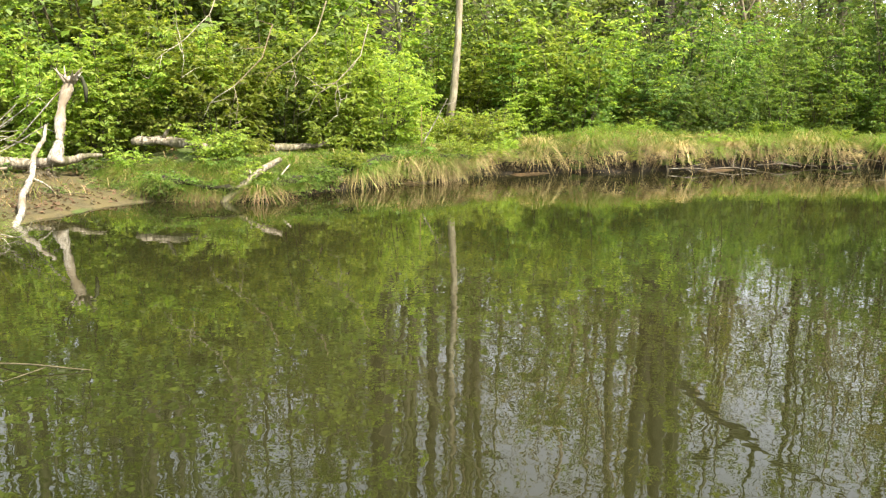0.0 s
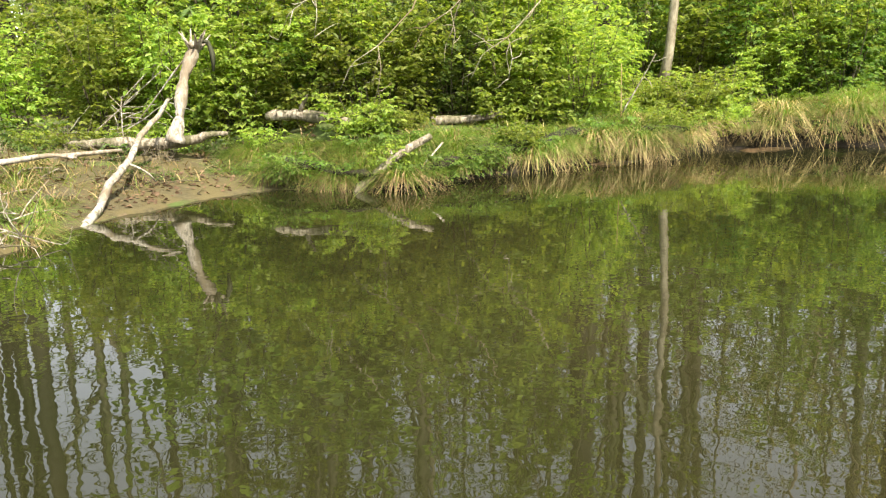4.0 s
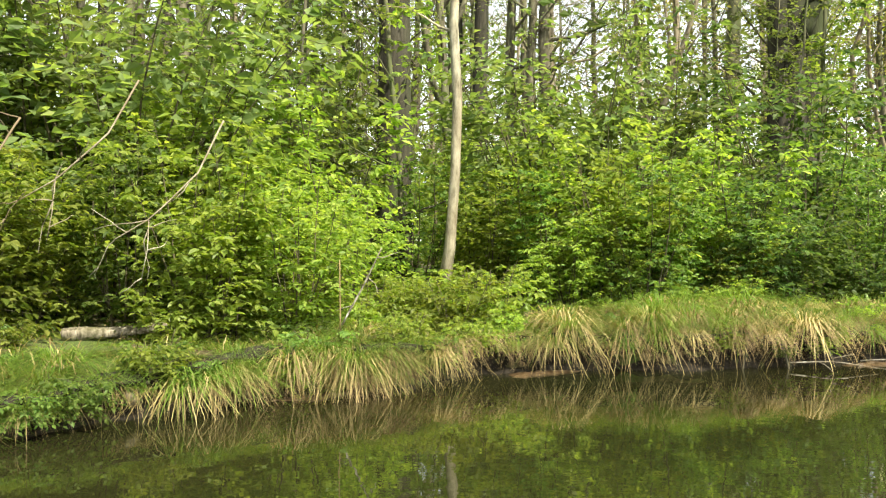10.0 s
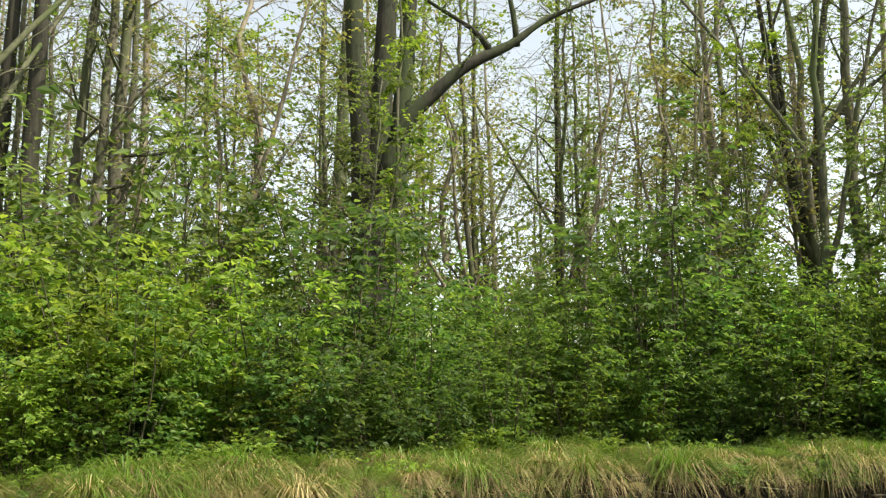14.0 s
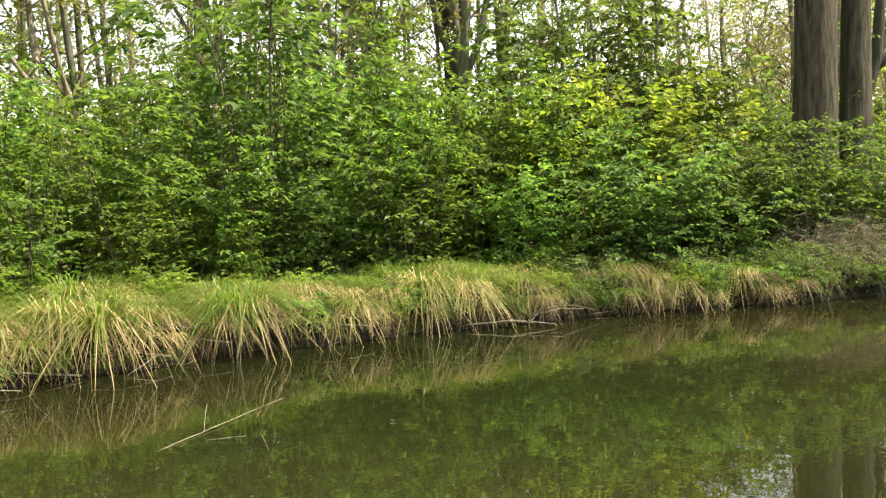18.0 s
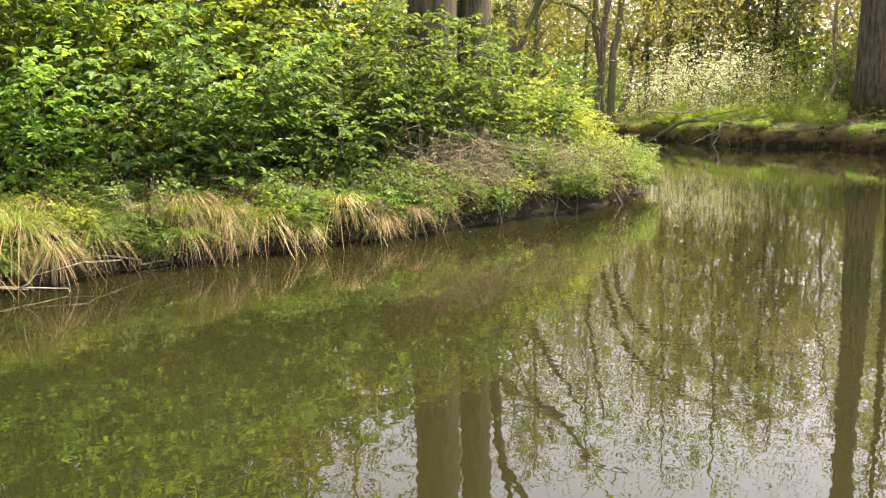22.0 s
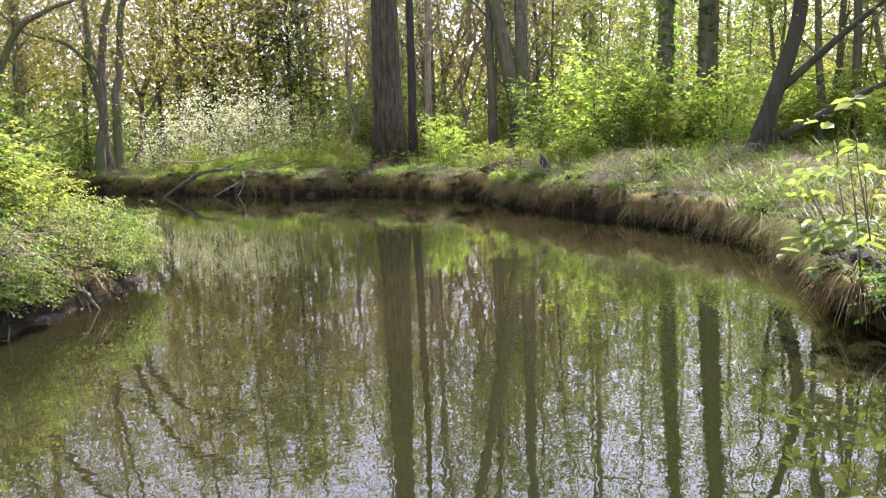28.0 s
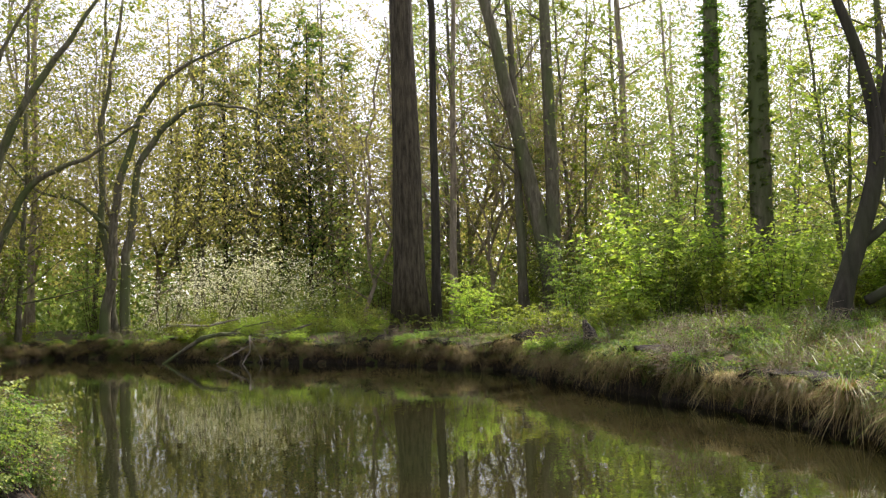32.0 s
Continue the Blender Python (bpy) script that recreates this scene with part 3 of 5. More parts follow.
TANGLE = [make_shrub("dead_stem_tangle", 17, 0.85, 0.8, 20, 5, 1, 0.055, LITTER, "tangle of pale dead bramble stems on the bank", "dead stems", simple=True, upright=0.0, stemmat=BARK_WARM, bare=True),
          make_shrub("dead_stem_tangle", 18, 0.6, 0.9, 18, 5, 2, 0.07, LITTER, "low tangle of brown dead stems and leaves", "dead stems", simple=True, upright=-0.1, stemmat=TWIG, bare=True)]
TUSSOCKS = [make_tussock("sedge_tussock", 31, 0.62, 230, 210, "green sedge tussock with bleached hanging blades"),
            make_tussock("dry_sedge_tussock", 32, 0.6, 100, 310, "mostly dry straw-coloured sedge tussock"),
            make_tussock("fresh_sedge_tussock", 33, 0.62, 290, 90, "fresh green sedge tussock")]
FRINGE = make_tussock("dry_grass_fringe", 37, 0.55, 35, 230, "dry straw grass hanging over the bank edge", STRAW, "dry grass", (0.3, 1.4))
BRACKEN = make_tussock("dead_bracken", 34, 0.7, 30, 170, "brown collapsed bracken and dead stems", LITTER, "bracken")
TUFTS = [make_tussock("grass_tuft", 35, 0.7, 70, 80, "straw and green grass tuft on the far bank"), make_tussock("grass_tuft", 36, 0.75, 50, 100, "brown dry grass tuft on the far bank", LITTER)]
SLIM = "slim grey woodland tree with sparse spring leaves"
TREES = [make_tree("alder_tree", 41, 19, 0.17, BARK, LEAF_PALE, SLIM, (0.5, 0.2)),
         make_tree("alder_tree", 42, 17, 0.12, BARK, LEAF, SLIM, (-0.9, 0.3), 22, 0.15, 1.9, clothed=0.6),
         make_tree("alder_tree", 43, 21, 0.22, BARK_DARK, LEAF_PALE, "tall dark-barked woodland tree with sparse leaves", (0.2, -0.4), 16, 0.35, 2.8),
         make_tree("alder_tree", 45, 16, 0.13, BARK, LEAF_PALE, "forked grey woodland tree with fine bare branches", (1.4, 0.4), 26, 0.3, 2.4, 5, fork=2, twist=0.1),
         make_tree("sapling_tree", 44, 10, 0.06, BARK, LEAF, "thin leafy understorey tree", (0.7, 0.4), 26, 0.1, 1.7, 12, 0.11),
         make_tree("sapling_tree", 46, 8, 0.05, BARK, LEAF_PALE, "thin leafy understorey tree", (-0.6, 0.5), 26, 0.1, 1.7, 12, 0.11)]

# shrub belt behind the north bank, row by row, deeper rows taller and plainer
for row, (off, step) in enumerate(((1.5, 0.95), (2.6, 1.05), (3.9, 1.3), (5.8, 1.9), (8.2, 2.4), (11.5, 3.2))):
    f = 0.3
    while f < NORTH_LEN:
        sx, sy, _ = along(f, off + rp.uniform(-0.4, 0.45) * (1 + 0.3 * row) + (0.9 if 5.5 < f < 24 and row == 0 else 0.45 if f < 3 and row == 0 else 0.0))
        # past this x the darker leaf colours stand in for canopy shade
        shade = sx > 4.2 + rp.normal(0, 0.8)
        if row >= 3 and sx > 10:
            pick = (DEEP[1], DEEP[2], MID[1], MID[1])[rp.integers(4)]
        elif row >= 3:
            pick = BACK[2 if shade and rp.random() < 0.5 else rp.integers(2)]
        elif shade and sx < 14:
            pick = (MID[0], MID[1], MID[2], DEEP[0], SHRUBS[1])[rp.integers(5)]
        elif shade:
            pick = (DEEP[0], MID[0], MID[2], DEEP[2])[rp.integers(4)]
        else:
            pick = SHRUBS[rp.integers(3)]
        if not (row < 2 and sx > 17.5) and not (row > 0 and sx > 24) and ground_z([(sx, sy)])[0] > 0.3:
            place(pick, sx, sy, rp.uniform(0, 360), rp.uniform(0.8, 1.1) * (0.78 if row == 0 else 1), 0.05, "shrubs along the north bank")
        f += step * rp.uniform(0.8, 1.25)
for k in range(26):
    sx, sy = rp.uniform(0.0, 1.9), rp.uniform(14.9, 18.4)
    if ground_z([(sx, sy)])[0] > 0.35:
        place((HERBS[3], HERBS[0], TUSSOCKS[2])[k % 3], sx, sy, rp.uniform(0, 360), rp.uniform(0.6, 0.9), 0.02, "plants on the north bank")
for sx, sy, z, k in ((0.2, 19.3, 1.1, 0), (1.3, 19.3, 1.15, 1), (2.3, 18.9, 1.0, 0), (-2.7, 13.4, 0.85, 1), (-1.9, 13.95, 0.9, 0), (-0.9, 14.1, 0.85, 1), (-3.7, 13.0, 0.85, 0)):
    place((MID[1], SHRUBS[1])[k], sx, sy, sx * 71, z, 0.05, "shrubs along the north bank")
# west thicket behind the dead tree
for k in range(26):
    sx, sy = rp.uniform(-10, -2.8), rp.uniform(11.9, 18)
    place(SHRUBS[rp.integers(3)] if sy < 15 else BACK[rp.integers(2)], sx, sy, rp.uniform(0, 360), rp.uniform(0.7, 1.0), 0.05, "shrubs along the north bank")

for sx, sy, z in ((-5.3, 12.2, 0.8), (-6.2, 11.9, 0.85), (-7.0, 11.3, 0.8), (-7.8, 10.6, 0.85), (-8.4, 9.6, 0.9), (-6.6, 12.6, 0.9), (-8.9, 11.2, 0.95), (-9.6, 9.0, 0.9), (-4.4, 12.4, 0.8), (-3.6, 12.5, 0.75)):
    place(SHRUBS[int(-sx * 10) % 3], sx, sy, sx * 61, z, 0.05, "shrubs along the north bank")
for sx, sy, z in ((-4.7, 11.6, 0.9), (-5.6, 11.4, 1.0), (-6.3, 11.0, 0.9), (-7.0, 10.4, 1.0), (-7.4, 9.6, 1.0), (-3.7, 11.7, 0.9), (-7.7, 8.8, 1.0), (-5.1, 11.7, 1.0), (-6.9, 9.2, 0.8)):
    place(HERBS[int(-sy * 10) % 3], sx, sy, sy * 61, z, 0.03, "plants behind the beach")

# sedges, herbs and brambles on the bank top
f = 0.0
while f < NORTH_LEN:
    for off in (0.2, 0.5, 0.9, 1.35, 1.9):
        sx, sy, h = along(f + rp.uniform(-0.2, 0.2), off + rp.uniform(-0.12, 0.15))
        u = rp.random()
        if off > 1.6 or (off > 1.1 and sx < 2.5):
            pick = HERBS[rp.integers(4)]
        elif sx < 2.5:
            pick = HERBS[0] if u < (0.08 if sx < -0.8 else 0.4) else TUSSOCKS[2 if sx < -0.2 else rp.integers(3)]
        elif sx > 14.5:
            pick = BRAMBLE[(2, 3, 0)[rp.integers(3)]] if u < 0.22 else HERBS[(1, 3, 0)[rp.integers(3)]] if u < 0.46 else BRACKEN if u < 0.58 else TANGLE[rp.integers(2)] if u < 0.72 else TUSSOCKS[(1, 1, 0, 2)[rp.integers(4)]] if sx < 17.3 else BRAMBLE[2 + rp.integers(2)]
        else:
            pick = TUSSOCKS[(1, 1, 0, 0, 2)[rp.integers(5)]] if u < 0.74 else HERBS[1] if u < 0.93 else HERBS[0]
        lift = 0.14 if pick in TUSSOCKS and sx > 2.5 else 0.0
        place(pick, sx, sy, rp.uniform(0, 360), (rp.uniform(0.55, 0.95) if pick in HERBS + BRAMBLE + TANGLE else rp.uniform(0.6, 1.5)), -lift, "plants on the north bank", max(gz(sx, sy), h - 0.04) if off < 0.6 else None)
    f += rp.uniform(0.38, 0.55)
f = 0.8
while f < 24:
    sx, sy, h = along(f, rp.uniform(0.08, 0.3))
    u = rp.random()
    pick = (HERBS[3] if u < 0.5 else BRAMBLE[2]) if sx > 17.3 else HERBS[3] if u > 0.86 else FRINGE if u < 0.14 and f > 6 else TUSSOCKS[1] if u < 0.38 else TUSSOCKS[0] if u < 0.78 else TUSSOCKS[2]
    if f < 5:
        sx, sy, _ = along(f, rp.uniform(0.3, 0.55))
        pick = TUSSOCKS[2] if u < 0.7 else TUSSOCKS[0]
    place(pick, sx, sy, rp.uniform(0, 360), rp.uniform(0.5, 0.8) if f < 5 else rp.uniform(0.6, 1.1), 0.02, "plants on the north bank", h + rp.uniform(-0.06, 0.06))
    f += rp.uniform(0.3, 0.75) if f < 5.5 else rp.uniform(0.22, 0.55)
for k in range(22):
    sx, sy, h = along(rp.uniform(0.3, 6.0), rp.uniform(0.1, 0.32))
    place((TUSSOCKS[2], TUSSOCKS[0], FRINGE, TUSSOCKS[2])[k % 4], sx, sy, rp.uniform(0, 360), rp.uniform(0.6, 0.9), 0.02, "plants on the north bank", h * rp.uniform(0.35, 0.75))
for k in range(64):
    sx, sy, h = along(rp.uniform(-0.2, 5.5), rp.uniform(0.05, 1.25))
    place((TUSSOCKS[2], TUSSOCKS[0], TUSSOCKS[2], HERBS[3])[k % 4], sx, sy, rp.uniform(0, 360), rp.uniform(0.7, 1.15), 0.03, "plants on the north bank", max(gz(sx, sy), h * rp.uniform(0.6, 0.95)))
for k in range(24):
    sx, sy = rp.uniform(-4.1, -2.4), rp.uniform(10.75, 11.6)
    place((TUSSOCKS[2], TUSSOCKS[0], TUSSOCKS[2])[k % 3], sx, sy, rp.uniform(0, 360), rp.uniform(0.65, 1.05), 0.03, "plants on the north bank")
for k in range(16):
    sx, sy = rp.uniform(-4.0, -0.6), rp.uniform(12.3, 14.2)
    place((TUSSOCKS[2], HERBS[3])[k % 2], sx, sy, rp.uniform(0, 360), rp.uniform(0.6, 0.9), 0.03, "plants on the north bank")
for k in range(8):
    place(HERBS[2], 0.3 + 0.2 * k, 15.6 + 0.5 * (k * 3 % 5), k * 50, 0.85 + 0.05 * k, 0.02, "plants on the north bank")
f = 4.0
while f < NORTH_LEN - 0.8:
    sx, sy, h = along(f, rp.uniform(0.0, 0.16))
    place(((TUSSOCKS[0], TUSSOCKS[2], TUSSOCKS[0], HERBS[3], HERBS[0]) if f < 10 else (BRAMBLE[2], HERBS[1], TANGLE[1], HERBS[3], BRAMBLE[3]) if sx > 17.3 else (FRINGE, TUSSOCKS[1], TUSSOCKS[0], HERBS[3], HERBS[0]))[rp.integers(5)], sx, sy, rp.uniform(0, 360), rp.uniform(0.4, 0.75), 0.0, "plants on the north bank", h * rp.uniform(0.7, 0.95))
    f += rp.uniform(0.35, 0.8) if sx > 17 else rp.uniform(0.5, 1.1)
f = 2.5
while f < 22:
    sx, sy, h = along(f, rp.uniform(0.02, 0.18))
    place(HERBS[(0, 1, 3, 3)[rp.integers(4)]], sx, sy, rp.uniform(0, 360), rp.uniform(0.4, 0.75), 0.02, "plants on the north bank", h - rp.uniform(0.05, 0.25))
    f += rp.uniform(0.4, 1.2)
f = 20.5
while f < NORTH_LEN - 0.5:
    for off in (0.35, 0.9, 1.5):
        sx, sy, h = along(f, off + rp.uniform(-0.2, 0.2))
        tip = sx > 20.6
        pick = ((BRAMBLE[3] if tip else HERBS[3], BRAMBLE[2], BRACKEN, FRINGE, TANGLE[1]), (BRAMBLE[3], TANGLE[0] if sx < 20.8 else BRAMBLE[3], PALE if tip else MID[2], HERBS[1], BRAMBLE[2]), (MID[2], PALE, PALE, BRAMBLE[3], DEEP[0]))[int(off > 0.6) + int(off > 1.2)][rp.integers(5)]
        place(pick, sx, sy, rp.uniform(0, 360), (rp.uniform(0.3, 0.45) if off < 1.2 else rp.uniform(0.5, 0.7)) if pick["category"] == "shrub" else rp.uniform(0.8, 1.25) * (0.62 if sx < 18.0 else 0.85 if sx < 20.2 else 1.0), 0.05, "plants on the north bank", max(gz(sx, sy), h - 0.05))
    f += rp.uniform(0.5, 0.8)

f = 20.0
while f < NORTH_LEN - 2.5:
    sx, sy, h = along(f, rp.uniform(0.4, 1.1))
    dead = 18.4 < sx < 20.4
    place((TANGLE[0], TANGLE[0], BRACKEN)[rp.integers(3)] if dead else (BRAMBLE[3] if sx > 20 else TUSSOCKS[1], TANGLE[1], HERBS[3])[rp.integers(3)], sx, sy, rp.uniform(0, 360), rp.uniform(0.6, 1.1) * (0.7 if sx < 18.4 else 1.0), 0.0, "plants on the north bank", max(gz(sx, sy), h) + (rp.uniform(0, 0.15) if dead else 0.0))
    f += rp.uniform(0.35, 0.6)
# dead bramble stems in front of the twin trunks, young elder and bramble out to the point
for k in range(64):
    dead = k < 26
    q = NORTH_I[rp.integers(len(NORTH_I))]
    while not ((18.3 < shore[q, 0] < 20.9) if dead else (20.2 < shore[q, 0] < 24.6)):
        q = NORTH_I[rp.integers(len(NORTH_I))]
    off = rp.uniform(0.15, 1.2)
    sx, sy = shore[q] + landward[q] * off
    place((TANGLE[0], TANGLE[0], BRACKEN, BRAMBLE[0])[k % 4] if dead else (BRAMBLE[3], BRAMBLE[2], BRAMBLE[3])[k % 3], sx, sy, rp.uniform(0, 360), rp.uniform(0.8, 1.3) if dead else rp.uniform(0.75, 1.25), 0.0, "plants on the north bank", max(gz(sx, sy), high[q] - 0.05) + (0.25 * off if dead else 0.0))
rq = np.random.default_rng(77)
POINT_I = NORTH_I[(shore[NORTH_I, 0] > 17.2) & (shore[NORTH_I, 0] < 22.5)]
for k in range(30):
    q = POINT_I[rq.integers(len(POINT_I))]
    off = rq.uniform(0.05, 0.9)
    sx, sy = shore[q] + landward[q] * off
    place((BRAMBLE[2], BRAMBLE[3], BRAMBLE[0])[k % 3], sx, sy, rq.uniform(0, 360), rq.uniform(0.7, 1.15), 0.0, "plants on the north bank", max(gz(sx, sy), high[q] - 0.08))
# leafy growth hanging over the undercut towards the point
for k in range(46):
    sx, sy, h = along(rp.uniform(19.5, NORTH_LEN - 1), rp.uniform(-0.02, 0.2))
    place((BRAMBLE[3] if sx > 20 else HERBS[3], HERBS[1], TUSSOCKS[1] if sx < 19 else HERBS[3])[k % 3], sx, sy, rp.uniform(0, 360), rp.uniform(0.45, 0.8), 0.0, "plants on the north bank", h * rp.uniform(0.45, 0.9))


# ---- woodland ----
def wood(count, box, kinds, clear, group):
    n = 0
    while n < count:
        x, y = rp.uniform(box[0], box[1]), rp.uniform(box[2], box[3])
        if clear(x, y):
            place(kinds[rp.integers(len(kinds))], x, y, rp.uniform(0, 360), rp.uniform(0.85, 1.15), 0.0, group)
            n += 1


def dry(x, y):
    """Land well off the water, and clear of the open strip towards the blossoming shrubs."""
    gap = (abs((x - 16) * 0.26 - (y - 12.6) * 0.966) < 2.4 and 30 < x < 56) or (53 < x < 63 and 14 < y < 26.5) or (x < 47 and 8 < y < 19.5 and x > 30)
    return ground_z([(x, y)])[0] > 0.6 and not gap


FAR_TREES = [make_tree("woodland_tree", 51, 18, 0.14, BARK, LEAF_PALE, "slender far woodland tree in thin pale leaf", (0.6, 0.3), 30, 0.12, 3.0, 5, 0.2, sides=6, tipn=9),
             make_tree("woodland_tree", 52, 16, 0.11, BARK, LEAF, "slender far woodland tree in light green leaf", (-0.8, 0.4), 30, 0.08, 2.8, 6, 0.2, sides=6, tipn=9),
             make_tree("woodland_tree", 53, 20, 0.18, BARK_WARM, LEAF_PALE, "tall far woodland tree with a thin crown", (0.2, -0.6), 28, 0.2, 3.4, 5, 0.2, sides=6, tipn=9)]
CROOKED = [make_tree("crooked_tree", 54, 13, 0.13, BARK_WARM, LEAF_OLIVE, "crooked brown many-branched tree just in leaf", (1.5, 0.8), 40, 0.1, 3.2, 8, 0.12, twist=0.2, sides=7, tipn=10, fork=3),
           make_tree("crooked_tree", 55, 11, 0.08, BARK_WARM, LEAF_OLIVE, "crooked brown many-branched tree just in leaf", (-1.2, 1.2), 40, 0.1, 3.0, 9, 0.12, twist=0.18, sides=7, tipn=10, fork=3),
           make_tree("crooked_tree", 56, 15, 0.10, BARK_WARM, LEAF_PALE, "crooked brown tree with fine bare branches", (0.8, -1.4), 40, 0.15, 3.2, 6, 0.12, twist=0.16, sides=7, tipn=12, fork=2)]
SPRUCE = make_tree("spruce_tree", 57, 17, 0.16, BARK_DARK, LEAF_DEEP, "dark green spruce in the far wood", (0, 0), 70, 0.08, 2.4, 9, 0.22, sides=6, tipn=7)
for x, y, k in ((-6.5, 19.4, 0), (-8, 21.5, 2), (-9.6, 19.8, 0), (-11, 22.5, 2), (-7.4, 24.5, 0), (-12.6, 20.6, 1), (-5.2, 22.0, 0), (-14, 24, 2), (-10, 26, 0), (-12.5, 17.3, 2), (-14.2, 16.4, 0), (-15.6, 19.8, 2), (-17.2, 18.2, 0), (-18.6, 22.4, 2), (-20.2, 20.6, 0), (-22, 25.5, 2), (-14.6, 21.6, 0), (-24, 23, 2), (-13.2, 19.2, 3), (-19, 25.6, 0)):
    place(TREES[k], x, y, x * 83, 1.0, 0.0, "woodland trees")
wood(40, (-20, 26, 24, 44), TREES, dry, "woodland trees")
wood(12, (-16, 24, 20.5, 27), TREES[3:], dry, "woodland trees")
wood(16, (-24, -5, 20, 36), TREES[:4], dry, "woodland trees")
wood(9, (-10, 0, 17.5, 21.5), TREES[4:], dry, "woodland trees")
wood(64, (-24, 30, 30, 60), FAR_TREES, dry, "woodland trees")
wood(5, (2, 26, 24, 36), CROOKED, dry, "woodland trees")
wood(10, (46, 74, -6, 16), TREES[:2] + TREES[3:], dry, "woodland trees")
wood(26, (47, 80, -16, 44), FAR_TREES, dry, "woodland trees")
wood(18, (42, 68, 6, 40), CROOKED, dry, "woodland trees")
wood(18, (29, 46, 25, 44), CROOKED + FAR_TREES, dry, "woodland trees")
def stand(count, box, kinds, lo, hi):
    n = 0
    while n < count:
        x, y = rp.uniform(box[0], box[1]), rp.uniform(box[2], box[3])
        if dry(x, y):
            place(kinds[rp.integers(len(kinds))], x, y, rp.uniform(0, 360), rp.uniform(lo, hi), 0.0, "woodland trees")
            n += 1


stand(9, (54, 70, -10, 40), CROOKED, 1.4, 1.9)
stand(8, (46, 58, -4, 12), TREES[4:], 0.9, 1.3)
stand(7, (37, 46, -12, 2), CROOKED + TREES[3:], 0.9, 1.3)
# unseen trees, added only to shade the near end of the east bank
stand(7, (30.5, 34, -1.5, 1.5), TREES[4:], 1.1, 1.35)
stand(12, (56, 74, 12, 34), FAR_TREES, 1.0, 1.3)
for x, y in ((64, 21), (67, 23.5), (70, 20), (66, 26.5), (72, 24)):
    place(SPRUCE, x, y, x * 40, 1.0, 0, "spruces")
for k in range(60):
    sx, sy = rp.uniform(36, 62), rp.uniform(-6, 34)
    if dry(sx, sy) and (sx > 44 or sy < 11):
        place((BACK[0], BACK[1], PALE, BACK[1])[rp.integers(4)], sx, sy, rp.uniform(0, 360), rp.uniform(0.6, 0.95), 0.05, "shrubs on the east bank")

# named large trees
BIG = "large dark-barked tree with a straight trunk"
for x, y, r, bark, h, lean in ((-1.1, 23.6, 0.42, BARK_DARK, 22, (0.1, 0)), (0.2, 27.9, 0.24, BARK_DARK, 22, (0.3, 0)), (-0.5, 28.3, 0.2, BARK_DARK, 21, (0.2, 0)),
                               (8.3, 38, 0.36, BARK, 22, (0.6, 0)), (20.95, 18.4, 0.40, BARK_PINE, 22, (0.3, 0)), (21.75, 17.95, 0.28, BARK_PINE, 22, (0.5, 0.3)),
                               (42.5, 14.1, 0.52, BARK_PINE, 24, (0, 0)), (46.0, 13.5, 0.17, BARK_DARK, 22, (0, -0.3)), (48, 9.2, 0.3, BARK, 22, (0, 0)), (48, 9.0, 0.34, BARK, 20, (0, 4.0))):
    place(make_tree("large_tree", int(x * 7 + y), h, r, bark, LEAF_PALE, BIG, lean, 14, 0.5, 3.0, sides=14, twist=0.02), x, y, 0)
birch = make_tree("birch_tree", 77, 14, 0.085, BARK_PALE, LEAF, "slender pale-barked tree among the shrubs", (0.5, 0.1), 20, 0.3, 1.4, 10, 0.08)
place(birch, 0.7, 18.2, 0)


def farther(stems, k):
    """The same lines, larger and farther off from the stream's middle."""
    return [[(16.2 + (x - 16.2) * k, 12.4 + (y - 12.4) * k, 1.4 + (z - 1.4) * k, r * k) for x, y, z, r in line] for line in stems]


def drawn_tree(name, label, stems, barkmat, leafmat, seed, per=9, leaf=0.08, tipn=26, reach=1.0, low=0.33, crook=0.0):
    """A tree whose stems and limbs follow given lines, with fine twigs and leaves along their upper parts."""
    rng = np.random.default_rng(seed)
    lines, tips = [], []
    for line in stems:
        q = np.array(line, float)
        s = np.r_[0, np.cumsum(np.linalg.norm(np.diff(q[:, :3], axis=0), axis=1))]
        u = np.linspace(0, s[-1], max(6, int(s[-1] / 0.4)))
        q = np.stack([np.interp(u, s, q[:, k]) for k in range(4)], 1)
        q[1:-1, :3] += rng.standard_normal((len(q) - 2, 3)) * crook
        for _ in range(1 if crook else 2):
            q[1:-1] = (q[:-2] + 2 * q[1:-1] + q[2:]) / 4
        lines.append(q)
        for _ in range(tipn):
            j = rng.integers(int(len(q) * low), len(q))
            a = rng.uniform(0, 2 * np.pi)
            tips.append(curve_path(q[j, :3], (math.cos(a), math.sin(a), rng.normal(0.4, 0.5)), reach * rng.uniform(0.4, 1.3), 5, (0, 0, 0), rng, min(0.014, q[j, 3] * 0.5), 0.003, 0.2))
    ob = empty(name)
    stem = part("trunk", mesh_of("trunk", *tubes(lines[:1], 12, 0.03, rng), barkmat), ob)
    for q in lines[1:]:
        part("limb", mesh_of("limb", *tubes([q], 10, 0.03, rng), barkmat), stem)
    tagged(part("brushwood", mesh_of("brushwood", *tubes(tips, 3), barkmat), ob), kind="stuff")
    if per:
        P, D, N, L = spray(tips, per, leaf, rng, 0.3, tilt=0.6)
        tagged(part("crown", mesh_of("crown", *leaves(P, D, N, L, L * 0.32, simple=True), leafmat, False), ob), kind="stuff")
    return tagged(ob, label, "tree")


